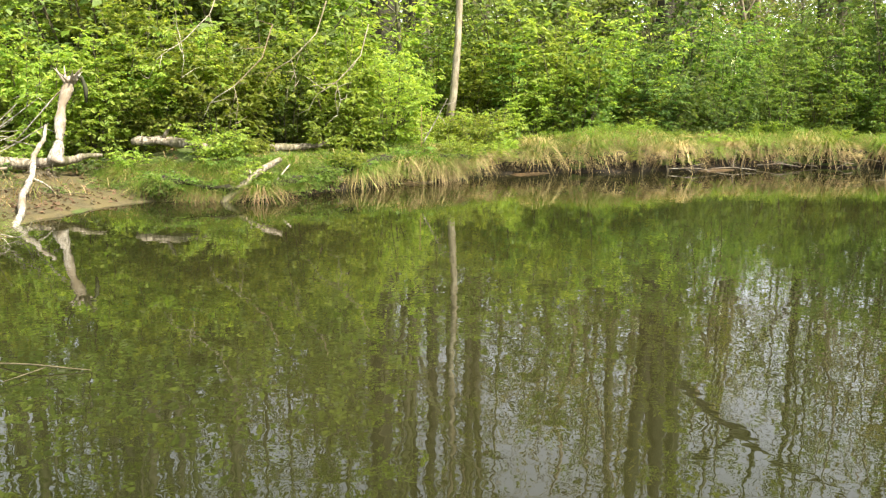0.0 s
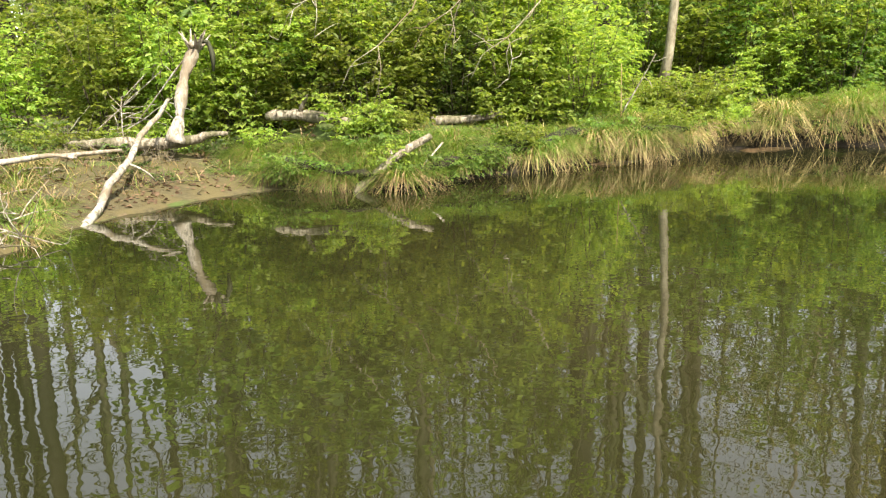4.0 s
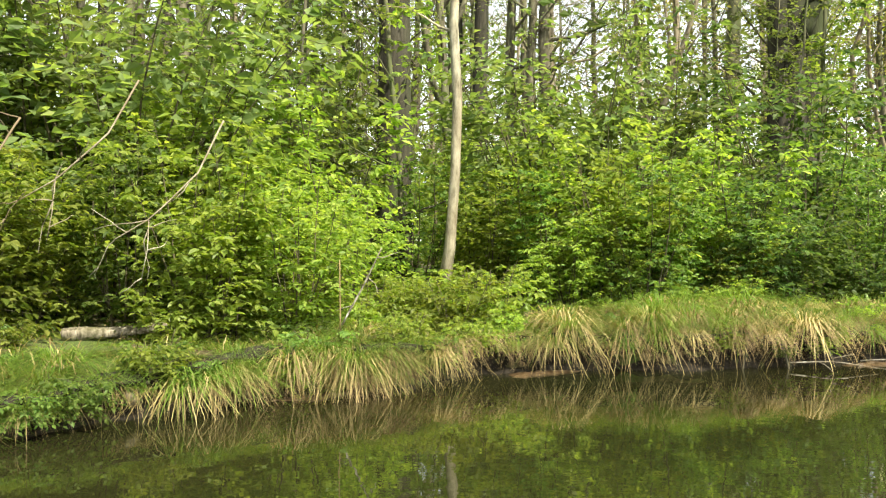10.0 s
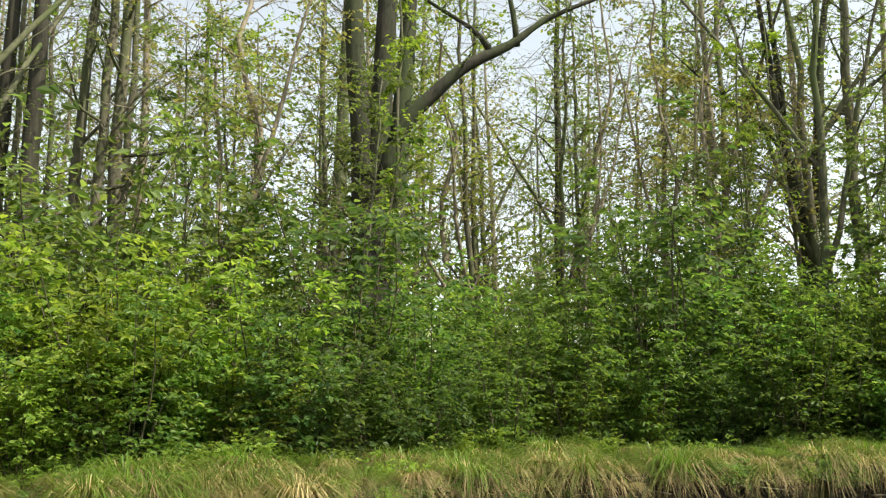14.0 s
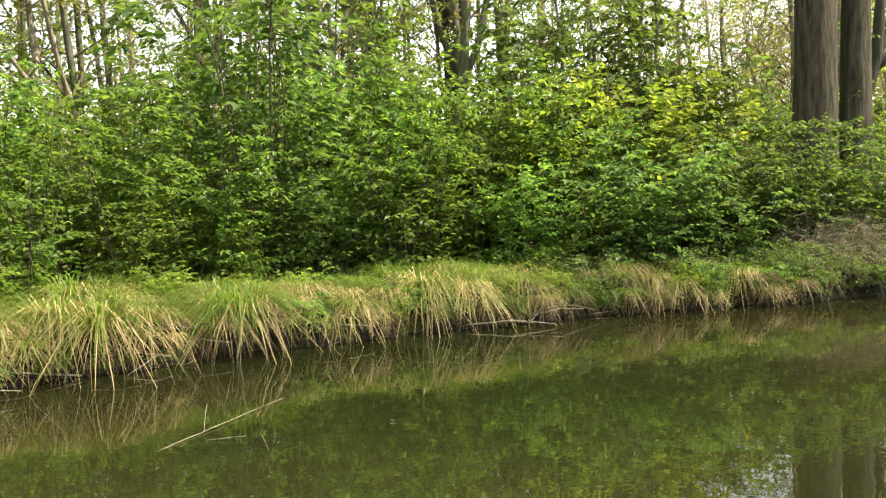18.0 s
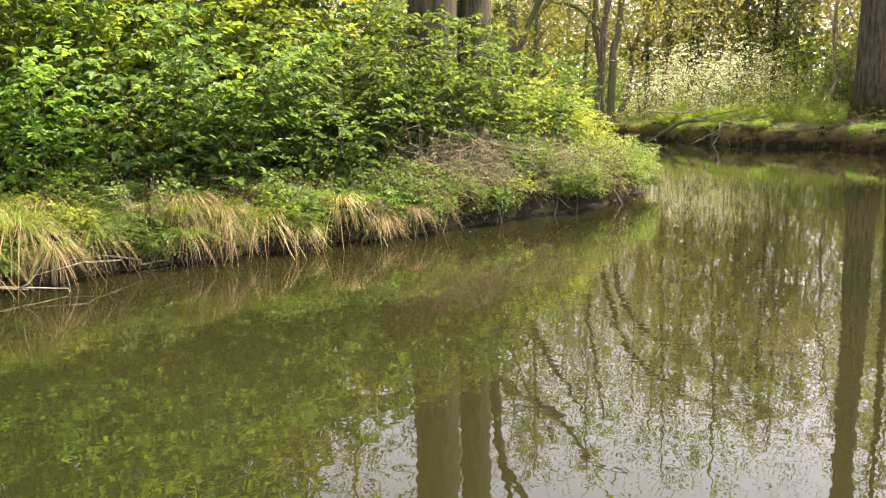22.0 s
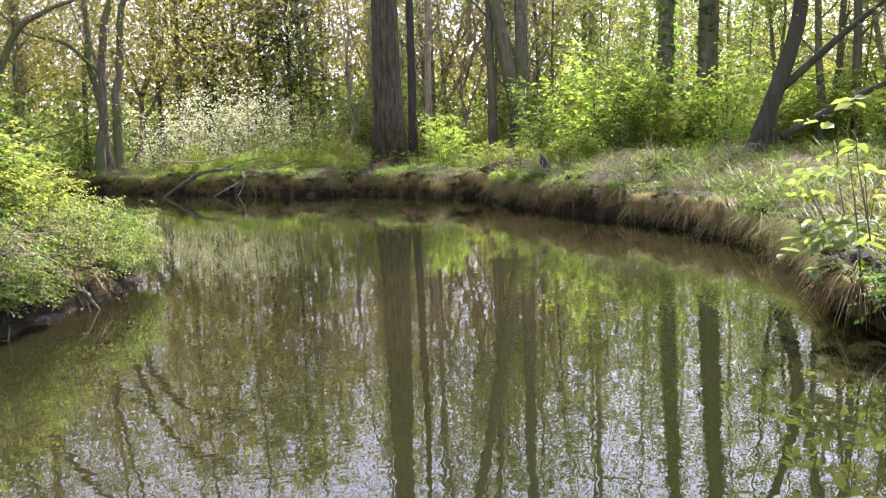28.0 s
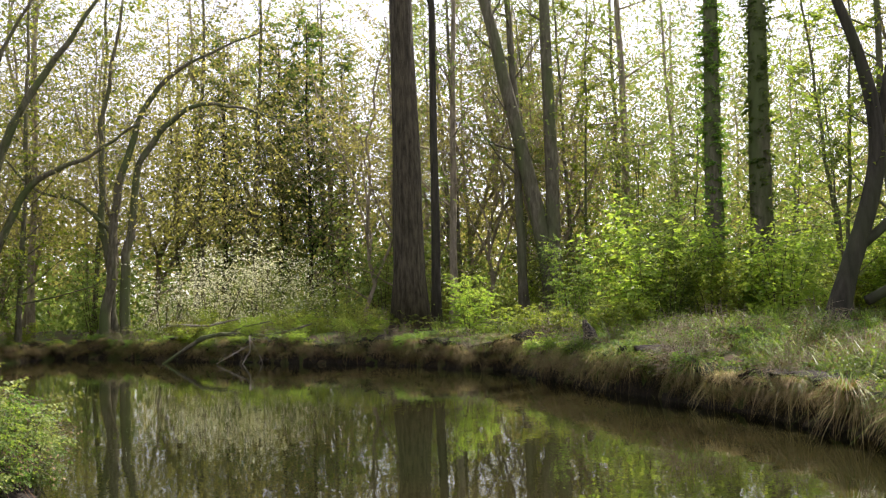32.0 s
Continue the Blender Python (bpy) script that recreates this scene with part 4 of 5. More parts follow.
drawn_tree("oak_tree", "massive forked grey tree with a long arching limb", [
    [(7.9, 28, 0.4, 0.62), (7.8, 28, 5.2, 0.3), (7.72, 28, 7.8, 0.27), (7.5, 28, 10.1, 0.24), (7.4, 28, 18, 0.1)],
    [(8.1, 28, 0.4, 0.6), (8.1, 28, 5.2, 0.34), (8.1, 28, 7.1, 0.3), (8.3, 28, 10.1, 0.27), (8.6, 28, 19, 0.1)],
    [(8.3, 28, 0.4, 0.55), (8.45, 28, 5.2, 0.3), (8.6, 28, 6.7, 0.27), (8.85, 28, 10.1, 0.22), (9.3, 28.3, 18, 0.1)],
    [(8.2, 27.8, 6.6, 0.2), (8.76, 27.6, 8.15, 0.19), (9.52, 27.5, 8.8, 0.17), (10, 27.4, 9.4, 0.16), (10.8, 27.4, 9.9, 0.14), (11.55, 27.4, 10.2, 0.12), (12.04, 27.4, 10.8, 0.08), (12.9, 27.4, 11.3, 0.06), (15, 27.4, 12.3, 0.03)],
    [(10.9, 27.4, 9.95, 0.09), (10.8, 27.4, 10.4, 0.07), (10.3, 27.4, 10.6, 0.06), (9.2, 27.4, 11.2, 0.04)],
    [(11.6, 27.4, 10.2, 0.09), (11.6, 27.4, 10.9, 0.07), (11.3, 27.4, 12, 0.05), (11.2, 27.4, 13.5, 0.03)]], BARK_DARK, LEAF_PALE, 5)
drawn_tree("forked_tree", "dark forked tree with spreading bare limbs", [
    [(19.5, 26.8, 0.5, 0.36), (19.45, 26.8, 4.2, 0.27), (19.4, 26.8, 5.6, 0.24), (19.0, 26.8, 7.2, 0.17), (18.7, 26.8, 8.4, 0.13), (18.5, 26.7, 10.2, 0.09), (18.0, 26.6, 13.5, 0.03)],
    [(18.85, 26.8, 7.7, 0.06), (17.6, 26.6, 8.7, 0.045), (16.4, 26.4, 9.2, 0.03), (15.2, 26.2, 10.0, 0.012)],
    [(19.5, 26.8, 4.6, 0.22), (19.85, 26.9, 6.4, 0.19), (20.1, 27.0, 8.2, 0.16), (20.4, 27.1, 10.5, 0.12), (21.2, 27.2, 14, 0.05)],
    [(18.9, 26.8, 7.3, 0.12), (18.95, 26.9, 9.2, 0.1), (18.8, 27.0, 12.5, 0.04)],
    [(20.1, 27.0, 8.2, 0.09), (20.9, 26.6, 9.3, 0.07), (21.9, 26.4, 9.9, 0.04), (22.8, 26.2, 11.2, 0.02)]], BARK_DARK, LEAF_PALE, 12, 6, 0.08, 26, 1.0, 0.45)
drawn_tree("crooked_oak_tree", "dark crooked tree bending its bare limbs over the cove", [
    [(24.6, 20.2, 0.6, 0.16), (24.8, 20.0, 2.4, 0.13), (25.4, 19.6, 4.2, 0.12), (25.6, 19.6, 6.2, 0.10), (26.6, 19.0, 8.0, 0.07), (27.0, 18.6, 10.0, 0.04), (28.2, 18.0, 11.5, 0.02)],
    [(25.4, 19.6, 4.2, 0.09), (26.6, 19.4, 5.2, 0.08), (27.6, 18.8, 5.8, 0.06), (28.4, 18.6, 7.2, 0.04), (29.6, 18.0, 7.8, 0.02)],
    [(25.6, 19.6, 6.2, 0.07), (25.2, 18.8, 7.6, 0.06), (25.6, 18.0, 9.2, 0.04), (25.0, 17.4, 11.0, 0.02)],
    [(26.6, 19.0, 8.0, 0.05), (27.8, 19.4, 8.8, 0.04), (28.4, 19.0, 10.2, 0.02)],
    [(24.9, 20.0, 2.8, 0.07), (24.2, 20.6, 4.6, 0.06), (24.4, 20.8, 7.0, 0.04), (23.8, 20.4, 9.0, 0.02)]], BARK_DARK, LEAF_PALE, 9, 4, 0.07, 30, 1.1)
drawn_tree("leaning_alder_tree", "dark crooked tree leaning over the grassy bank", [
    [(33.9, 5.15, 0.7, 0.281), (33.9, 5.0, 1.35, 0.211), (33.9, 4.65, 2.3, 0.179), (33.9, 4.3, 3.2, 0.172), (33.9, 4.0, 4.3, 0.164), (33.9, 4.05, 5.3, 0.133), (33.9, 4.3, 6.5, 0.109), (33.9, 4.7, 7.6, 0.094), (33.7, 5.4, 10, 0.047)],
    [(33.9, 3.98, 4.9, 0.101), (33.9, 3.75, 5.7, 0.094), (33.9, 3.6, 6.4, 0.078), (34, 3.2, 9, 0.031)],
    [(33.9, 4.55, 2.4, 0.101), (33.9, 3.87, 2.95, 0.086), (33.9, 3.1, 3.66, 0.078), (33.8, 2.2, 4.3, 0.055), (33.6, 0.5, 5.8, 0.023)],
    [(33.6, 4.6, 1.35, 0.101), (33.6, 3.67, 1.82, 0.086), (33.6, 2.9, 2.22, 0.078), (33.4, 1.5, 2.8, 0.047)]], BARK_DARK, LEAF, 6, 7, 0.1)
drawn_tree("crooked_oak_tree", "many-stemmed crooked tree with long bent branches", farther([
    [(46, 25.1, 0.7, 0.2), (46, 24.9, 3.2, 0.16), (46, 24.6, 5.8, 0.14), (46, 24.2, 7.2, 0.12), (46, 23.8, 8.8, 0.1), (46, 22.9, 10, 0.08), (46, 21.6, 10.8, 0.05), (46, 19.4, 11.6, 0.03)],
    [(46, 24.4, 0.7, 0.2), (46, 24.2, 4.8, 0.14), (46, 23.9, 6.8, 0.12), (46, 22.9, 8.4, 0.1), (46, 21.7, 9.1, 0.07), (46, 20.2, 8.9, 0.05), (46, 18.5, 8.2, 0.03)],
    [(46.2, 24.7, 0.7, 0.16), (46.2, 25.3, 5, 0.12), (46.2, 25.2, 9, 0.08), (46, 24.4, 13, 0.04)],
    [(46, 24.6, 4.2, 0.08), (46, 25.8, 5.6, 0.07), (46, 27.4, 6.1, 0.05), (46, 29, 7.6, 0.03)]], 1.2), BARK, LEAF_OLIVE, 7, 5, 0.09, 60, 1.7, 0.25, 0.08)
drawn_tree("crooked_oak_tree", "crooked tree with arching branches above the cove", farther([
    [(44, 28.6, 0.6, 0.24), (44, 28.2, 4.5, 0.19), (44, 27.9, 6.9, 0.16), (44, 27.0, 8.5, 0.13), (44, 25.9, 10.3, 0.1), (44, 24.4, 12.3, 0.05)],
    [(44, 28.4, 2.2, 0.14), (44, 27.2, 5.5, 0.12), (44, 26.3, 6.3, 0.1), (44, 24.8, 6.9, 0.06), (44, 23, 8, 0.03)],
    [(44, 28.2, 4.6, 0.12), (44, 28.8, 8, 0.09), (44, 27.6, 11, 0.06), (44, 26, 13.5, 0.03)]], 1.2), BARK, LEAF_OLIVE, 8, 5, 0.09, 60, 1.7, 0.25, 0.08)
for k, (yy, rr) in enumerate(((5.4, 0.24), (4.1, 0.3))):
    iv = drawn_tree("ivy_clad_tree", "tall trunk thickly clad in dark ivy", [[(40.5, yy + 0.1, 0.7, rr * 1.2), (40.5, yy, 5, rr), (40.5, yy - 0.2, 10, rr * 0.8), (40.5, yy - 0.3, 18, 0.1)]], BARK, LEAF_DEEP if k else LEAF_MID, 20 + k, 14, 0.13, 1100, 0.42, 0.04)



def twig_haze(box, low, top, count, mat, label, seed):
    """The fine bare branchwork of many crowns, too thin to tell apart."""
    rng = np.random.default_rng(seed)
    c = np.stack([rng.uniform(box[0], box[1], count // 90), rng.uniform(box[2], box[3], count // 90)], 1)
    k = rng.integers(0, len(c), count)
    p = np.c_[c[k] + rng.normal(0, 1.5, (count, 2)), rng.uniform(low, top, count)]
    d = np.c_[rng.normal(0, 0.8, (count, 2)), np.abs(rng.normal(0.5, 0.5, count))] * rng.uniform(0.5, 1.5, (count, 1))
    bow = rng.normal(0, 0.12, (count, 3))
    r = rng.uniform(0.006, 0.02, count)
    paths = np.stack([np.c_[p, r], np.c_[p + d * 0.5 + bow, r * 0.7], np.c_[p + d, r * 0.3]], 1)
    tagged(new("bare_branchwork", mesh_of("bare_branchwork", *tubes(list(paths), 3, caps=False), mat)), label, "branches", kind="stuff")


twig_haze((54, 82, -18, 48), 5, 21, 17000, BARK_WARM, "fine brown branches of the far crowns", 7)
twig_haze((-18, 28, 30, 50), 5, 17, 8000, BARK_WARM, "fine bare branches between the woodland trunks", 8)

# blossom and bright shrubs on the far bank
blossom = make_shrub("blossoming_shrub", 71, 4.2, 2.4, 13, 24, 7, 0.10, BLOSSOM, "white blossoming blackthorn shrub in the far wood", "shrub", simple=True)
for x, y, z in ((52.5, 23.2, 1.0), (53.5, 21.4, 1.15), (52.0, 25.0, 0.8), (55.6, 23.6, 1.1), (54.5, 20.0, 0.9)):
    place(blossom, x, y, x * 90, z, 0.05, "blossoming shrubs")
for k in range(30):
    sx, sy = rp.uniform(37.0, 41.5), rp.uniform(1.0, 12.5)
    if ground_z([(sx, sy)])[0] > 0.8 and abs(sx - 42.5) + abs(sy - 14.1) > 1.5:
        place([PALE, PALE, SHRUBS[0], MID[0], MID[1], SHRUBS[1]][rp.integers(6)], sx, sy, rp.uniform(0, 360), rp.uniform(0.85, 1.2), 0.05, "shrubs on the east bank")
for k in range(10):
    sx, sy = rp.uniform(33, 42), rp.uniform(-7, 2.5)
    place((SHRUBS + MID[:2])[rp.integers(5)], sx, sy, rp.uniform(0, 360), rp.uniform(0.8, 1.1), 0.05, "shrubs on the east bank")
wood(7, (12, 22, 20, 25), TREES[4:], dry, "woodland trees")
wood(9, (3, 13, 24, 33), TREES[4:], dry, "woodland trees")
# trees added to shade the east bank; some show behind the leaning alder
wood(8, (35.5, 41, -3, 3.5), [TREES[1], TREES[4], TREES[5]], dry, "woodland trees")
wood(14, (27, 41, -10, 1), TREES[1:3] + TREES[4:], dry, "woodland trees")
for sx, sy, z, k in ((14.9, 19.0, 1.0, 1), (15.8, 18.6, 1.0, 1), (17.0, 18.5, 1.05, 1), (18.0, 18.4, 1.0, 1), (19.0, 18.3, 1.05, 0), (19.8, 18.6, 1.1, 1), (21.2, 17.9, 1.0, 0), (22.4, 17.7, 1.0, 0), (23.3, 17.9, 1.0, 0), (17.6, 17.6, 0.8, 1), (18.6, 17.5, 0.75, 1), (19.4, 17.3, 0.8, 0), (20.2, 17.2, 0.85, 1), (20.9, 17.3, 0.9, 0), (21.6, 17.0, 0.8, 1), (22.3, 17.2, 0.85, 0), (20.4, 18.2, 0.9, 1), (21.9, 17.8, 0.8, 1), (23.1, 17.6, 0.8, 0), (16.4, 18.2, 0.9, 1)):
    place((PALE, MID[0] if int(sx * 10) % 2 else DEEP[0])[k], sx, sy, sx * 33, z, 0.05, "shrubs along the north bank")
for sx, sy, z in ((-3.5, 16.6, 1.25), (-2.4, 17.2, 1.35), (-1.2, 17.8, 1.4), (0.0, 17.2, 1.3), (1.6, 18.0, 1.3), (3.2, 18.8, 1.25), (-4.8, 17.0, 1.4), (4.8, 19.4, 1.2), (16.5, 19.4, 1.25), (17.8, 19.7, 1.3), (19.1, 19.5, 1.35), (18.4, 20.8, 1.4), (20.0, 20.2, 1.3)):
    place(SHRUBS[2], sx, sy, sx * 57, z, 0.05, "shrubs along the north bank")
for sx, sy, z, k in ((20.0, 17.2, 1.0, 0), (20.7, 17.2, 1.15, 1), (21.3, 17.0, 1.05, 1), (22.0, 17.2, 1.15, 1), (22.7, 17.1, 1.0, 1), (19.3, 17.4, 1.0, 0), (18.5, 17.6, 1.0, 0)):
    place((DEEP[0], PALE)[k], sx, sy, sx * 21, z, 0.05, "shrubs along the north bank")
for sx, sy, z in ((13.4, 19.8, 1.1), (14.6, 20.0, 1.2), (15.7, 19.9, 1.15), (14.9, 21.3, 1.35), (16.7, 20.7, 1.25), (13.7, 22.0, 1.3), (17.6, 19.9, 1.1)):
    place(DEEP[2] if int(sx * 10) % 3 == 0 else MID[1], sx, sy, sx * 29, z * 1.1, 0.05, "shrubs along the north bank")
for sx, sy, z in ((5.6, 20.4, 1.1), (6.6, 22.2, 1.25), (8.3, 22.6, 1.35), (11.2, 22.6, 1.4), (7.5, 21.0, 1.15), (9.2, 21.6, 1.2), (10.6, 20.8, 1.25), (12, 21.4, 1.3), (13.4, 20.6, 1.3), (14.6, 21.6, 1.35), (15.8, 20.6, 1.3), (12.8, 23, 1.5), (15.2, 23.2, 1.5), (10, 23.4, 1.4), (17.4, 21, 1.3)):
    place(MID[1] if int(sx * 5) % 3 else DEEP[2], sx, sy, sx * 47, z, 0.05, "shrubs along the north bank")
for sx, sy, z in ((21.4, 16.9, 0.95), (22.2, 16.7, 1.0), (23.0, 16.7, 0.9), (22.7, 17.6, 1.15), (23.7, 17.3, 1.05), (21.9, 17.3, 1.15), (23.6, 17.0, 0.75), (24.5, 16.9, 0.6), (22.9, 17.4, 0.8), (24.0, 17.6, 0.85), (21.2, 17.0, 0.6)):
    place(PALE, sx, sy, sx * 77, z, 0.05, "shrubs along the north bank")
for k in range(90):
    q = EAST_I[rp.integers(len(EAST_I))]
    sx, sy = shore[q] + landward[q] * rp.uniform(0.5, 4.5)
    if 21.5 < sx < 30:
        place((BRACKEN, *TUFTS, TUFTS[0], FRINGE)[rp.integers(5)], sx, sy, rp.uniform(0, 360), rp.uniform(0.6, 1.0), 0.02, "plants on the east bank")
for k in range(120):
    q = EAST_I[rp.integers(len(EAST_I))]
    sx, sy = shore[q] + landward[q] * rp.uniform(0.8, 7.0)
    if 22 < sx < 50:
        place((TANGLE[0], BRACKEN, BRAMBLE[1], HERBS[2], *TUFTS)[rp.integers(6)] if sx > 36 else (BRACKEN, *TUFTS)[rp.integers(3)], sx, sy, rp.uniform(0, 360), rp.uniform(1.0, 1.7) if sx > 29 else rp.uniform(0.6, 0.9), 0.02, "plants on the east bank")
for k in range(230):
    q = EAST_I[rp.integers(len(EAST_I))]
    off = rp.uniform(0.15, 3.2)
    sx, sy = shore[q] + landward[q] * off
    if sx < 21 and rp.random() < 0.5:
        continue
    place((TUFTS + HERBS[1:] + TANGLE + [BRACKEN, FRINGE])[rp.integers(8)] if sx > 36 else (TUFTS + [BRACKEN, FRINGE, HERBS[1], TANGLE[1]])[rp.integers(6)], sx, sy, rp.uniform(0, 360), rp.uniform(0.8, 1.4) if sx > 29 else rp.uniform(0.5, 0.85), 0.02, "plants on the east bank", max(gz(sx, sy), high[q] - 0.04) if off < 0.6 else None)

for k in range(0, len(EAST_I), 2):
    q = EAST_I[k]
    sx, sy = shore[q] + landward[q] * rp.uniform(0.1, 0.4)
    for _ in range(1 if sx > 29 else 2):
        if sx < 21.5:
            continue
        sx, sy = shore[q] + landward[q] * rp.uniform(0.05, 0.35) + tangent[q] * rp.uniform(-0.2, 0.2)
        place((*TUFTS, FRINGE, FRINGE, BRACKEN)[rp.integers(5)], sx, sy, rp.uniform(0, 360), rp.uniform(0.9, 1.4) if sx > 29 else rp.uniform(0.6, 0.9), 0.02, "plants on the east bank", high[q] + rp.uniform(-0.15, 0.0))

for q in EAST_I:
    for _ in range(2):
        off = rp.uniform(0.1, 0.34)
        sx, sy = shore[q] + landward[q] * off + tangent[q] * rp.uniform(-0.1, 0.1)
        if sx < 21.5 or rp.random() < (0.35 if sx > 29 else 0.5):
            continue
        place((FRINGE, TUSSOCKS[1], BRACKEN, TUFTS[0], TUSSOCKS[0])[rp.integers(5)], sx, sy, rp.uniform(0, 360), rp.uniform(0.5, 1.0), 0.02, "plants on the east bank", high[q] * rp.uniform(0.4, 0.95))
for k in range(80):
    sx, sy = rp.uniform(42.5, 54), rp.uniform(12, 25)
    if ground_z([(sx, sy)])[0] > 0.5 and abs(sx - 42.5) + abs(sy - 14.1) > 1.6:
        place((PALE, PALE, SHRUBS[1], BRAMBLE[3], PALE)[rp.integers(5)], sx, sy, rp.uniform(0, 360), rp.uniform(0.3, 0.55) if sx < 45.5 else rp.uniform(0.7, 1.15) * (0.65 if sy > 18 else 1.0), 0.05, "shrubs on the east bank")
for k in range(150):
    q = EAST_NEAR_I[rp.integers(len(EAST_NEAR_I))]
    off = rp.uniform(0.1, 3.5)
    sx, sy = shore[q] + landward[q] * off
    place((TUSSOCKS[2], TUSSOCKS[0], TANGLE[0], BRAMBLE[2], HERBS[3], TUSSOCKS[1], HERBS[1])[rp.integers(7)], sx, sy, rp.uniform(0, 360), rp.uniform(0.6, 1.15), 0.03, "plants on the east bank", max(gz(sx, sy), high[q] - 0.05) if off < 0.6 else None)
for k in range(220):
    q = EAST_I[rp.integers(len(EAST_I))]
    if shore[q, 0] > 22.5:
        sx, sy = shore[q] + landward[q] * rp.uniform(0.02, 0.3)
        place((TUSSOCKS[1], TUSSOCKS[0], TUSSOCKS[1], FRINGE, HERBS[3], TANGLE[0], HERBS[0])[rp.integers(7)], sx, sy, rp.uniform(0, 360), rp.uniform(0.6, 1.1), 0.0, "plants on the east bank", high[q] * rp.uniform(0.75, 1.05))
for k in range(130):
    q = EAST_FAR_I[rp.integers(len(EAST_FAR_I))]
    sx, sy = shore[q] + landward[q] * rp.uniform(0.5, 5.0)
    if ground_z([(sx, sy)])[0] > 0.4:
        place((HERBS[0], HERBS[2], TUSSOCKS[2], TUFTS[0], FRINGE)[rp.integers(5)], sx, sy, rp.uniform(0, 360), rp.uniform(0.6, 1.1), 0.02, "plants on the east bank")
for k in range(110):
    sx, sy = rp.uniform(23, 37), rp.uniform(1.5, 9.5)
    if ground_z([(sx, sy)])[0] > 0.5:
        place((HERBS[1], HERBS[3], TUSSOCKS[2], TUSSOCKS[0], BRAMBLE[2], BRAMBLE[0])[rp.integers(6)], sx, sy, rp.uniform(0, 360), rp.uniform(0.5, 0.9), 0.02, "plants on the east bank")


def far_woods(name, box, height, count, size, mat, label, seed, base=0.3):
    """Distant foliage and low growth as one mass of leaf clumps."""
    rng = np.random.default_rng(seed)
    c = np.stack([rng.uniform(box[0], box[1], count // 30), rng.uniform(box[2], box[3], count // 30)], 1)
    top = height * rng.uniform(0.35, 1.0, len(c))
    k = rng.integers(0, len(c), count)
    p = np.c_[c[k] + rng.normal(0, 1.6, (count, 2)), base + top[k] * rng.beta(1.1, 1.6, count)]
    v, f = leaves(p, rng.standard_normal((count, 3)), rng.standard_normal((count, 3)) + [[0, 0, 0.3]], size * rng.uniform(0.6, 1.4, count), size * rng.uniform(0.2, 0.4, count), simple=True)
    tagged(new(name, mesh_of(name, v, f, mat, False)), label, "woods", kind="stuff")


far_woods("tree_crowns", (-16, 26, 36, 58), 13, 40000, 0.12, LEAF_PALE, "thin spring leaf haze between the trunks", 100, 2.5)
far_woods("far_woods", (-60, 45, 46, 80), 15, 48000, 0.45, LEAF_PALE, "distant pale green woodland undergrowth", 90)
far_woods("far_woods", (62, 100, -40, 75), 24, 44000, 0.26, LEAF_OLIVE, "distant olive-brown woodland beyond the far bank", 91)
far_woods("tree_crowns", (58, 84, -28, 52), 30, 42000, 0.16, LEAF_OLIVE, "thin olive spring crowns of the far wood", 95, 4.0)
far_woods("tree_crowns", (52, 68, 22, 44), 20, 44000, 0.16, LEAF_OLIVE, "thin olive spring crowns above the cove", 98, 5.0)
far_woods("tree_crowns", (66, 86, -26, 50), 26, 72000, 0.22, LEAF_OLIVE, "olive crowns behind the far wood, paled for haze", 101, 6.0)
far_woods("far_undergrowth", (49, 64, -2, 23.5), 4.0, 26000, 0.12, LEAF_TIP, "young yellow-green undergrowth in the far wood", 99, 0.8)
far_woods("tree_crowns", (44, 60, -22, 8), 20, 34000, 0.15, LEAF_PALE, "thin pale green spring crowns above the east bank", 97, 4.5)
far_woods("far_woods", (62, 90, -30, 60), 8, 36000, 0.4, LEAF_PALE, "distant pale green undergrowth beyond the far bank", 92)
far_woods("far_woods", (105, 135, -70, 110), 24, 26000, 1.1, LEAF_OLIVE, "olive woodland on the skyline, paled for haze", 93)
far_woods("far_woods", (-90, 110, 95, 125), 20, 26000, 1.1, LEAF_PALE, "hazy green woodland on the skyline", 94)



def turf(name, idx, count, lo, hi, seed, label, dry_share=0.35, wide=1.0, tall=1.0, clumps=0, deadmat=None):
    """Loose grass between the tussocks."""
    rng = np.random.default_rng(seed)
    k = rng.choice(idx, count)
    p2 = shore[k] + landward[k] * rng.uniform(lo, hi, count)[:, None] + tangent[k] * rng.uniform(-0.1, 0.1, count)[:, None]
    size = np.ones(count)
    if clumps:
        c = rng.integers(0, clumps, count)
        k = k[c]
        size = rng.uniform(0.5, 1.7, clumps)[c]
        p2 = p2[c] + rng.standard_normal((count, 2)) * (0.13 * size)[:, None]
    z = np.maximum(ground_z(p2), high[k] * 0.9 * (beach[k] < 0.5))
    az = rng.uniform(0, 2 * np.pi, count)
    d = unit(np.stack([np.cos(az), np.sin(az), rng.uniform(0.8, 3, count)], 1))
    L = rng.uniform(0.15, 0.5, count) * tall * size
    b = np.stack([np.cos(az) * 0.3, np.sin(az) * 0.3, np.full(count, -0.35)], 1) * L[:, None]
    pick = rng.random(count) < (np.clip(rng.normal(dry_share, 0.35, clumps), 0.05, 0.95)[c] if clumps else dry_share)
    for mat, sel, kind in ((GRASS, ~pick, "green"), (deadmat or STRAW, pick, "dry")):
        v, f = blades(np.c_[p2, z - 0.02][sel], d[sel], b[sel], L[sel], rng.uniform(0.006, 0.013, sel.sum()) * wide)
        tagged(new(name, mesh_of(name, v, f, mat, False)), f"{kind} {label}", "grass", kind="stuff")


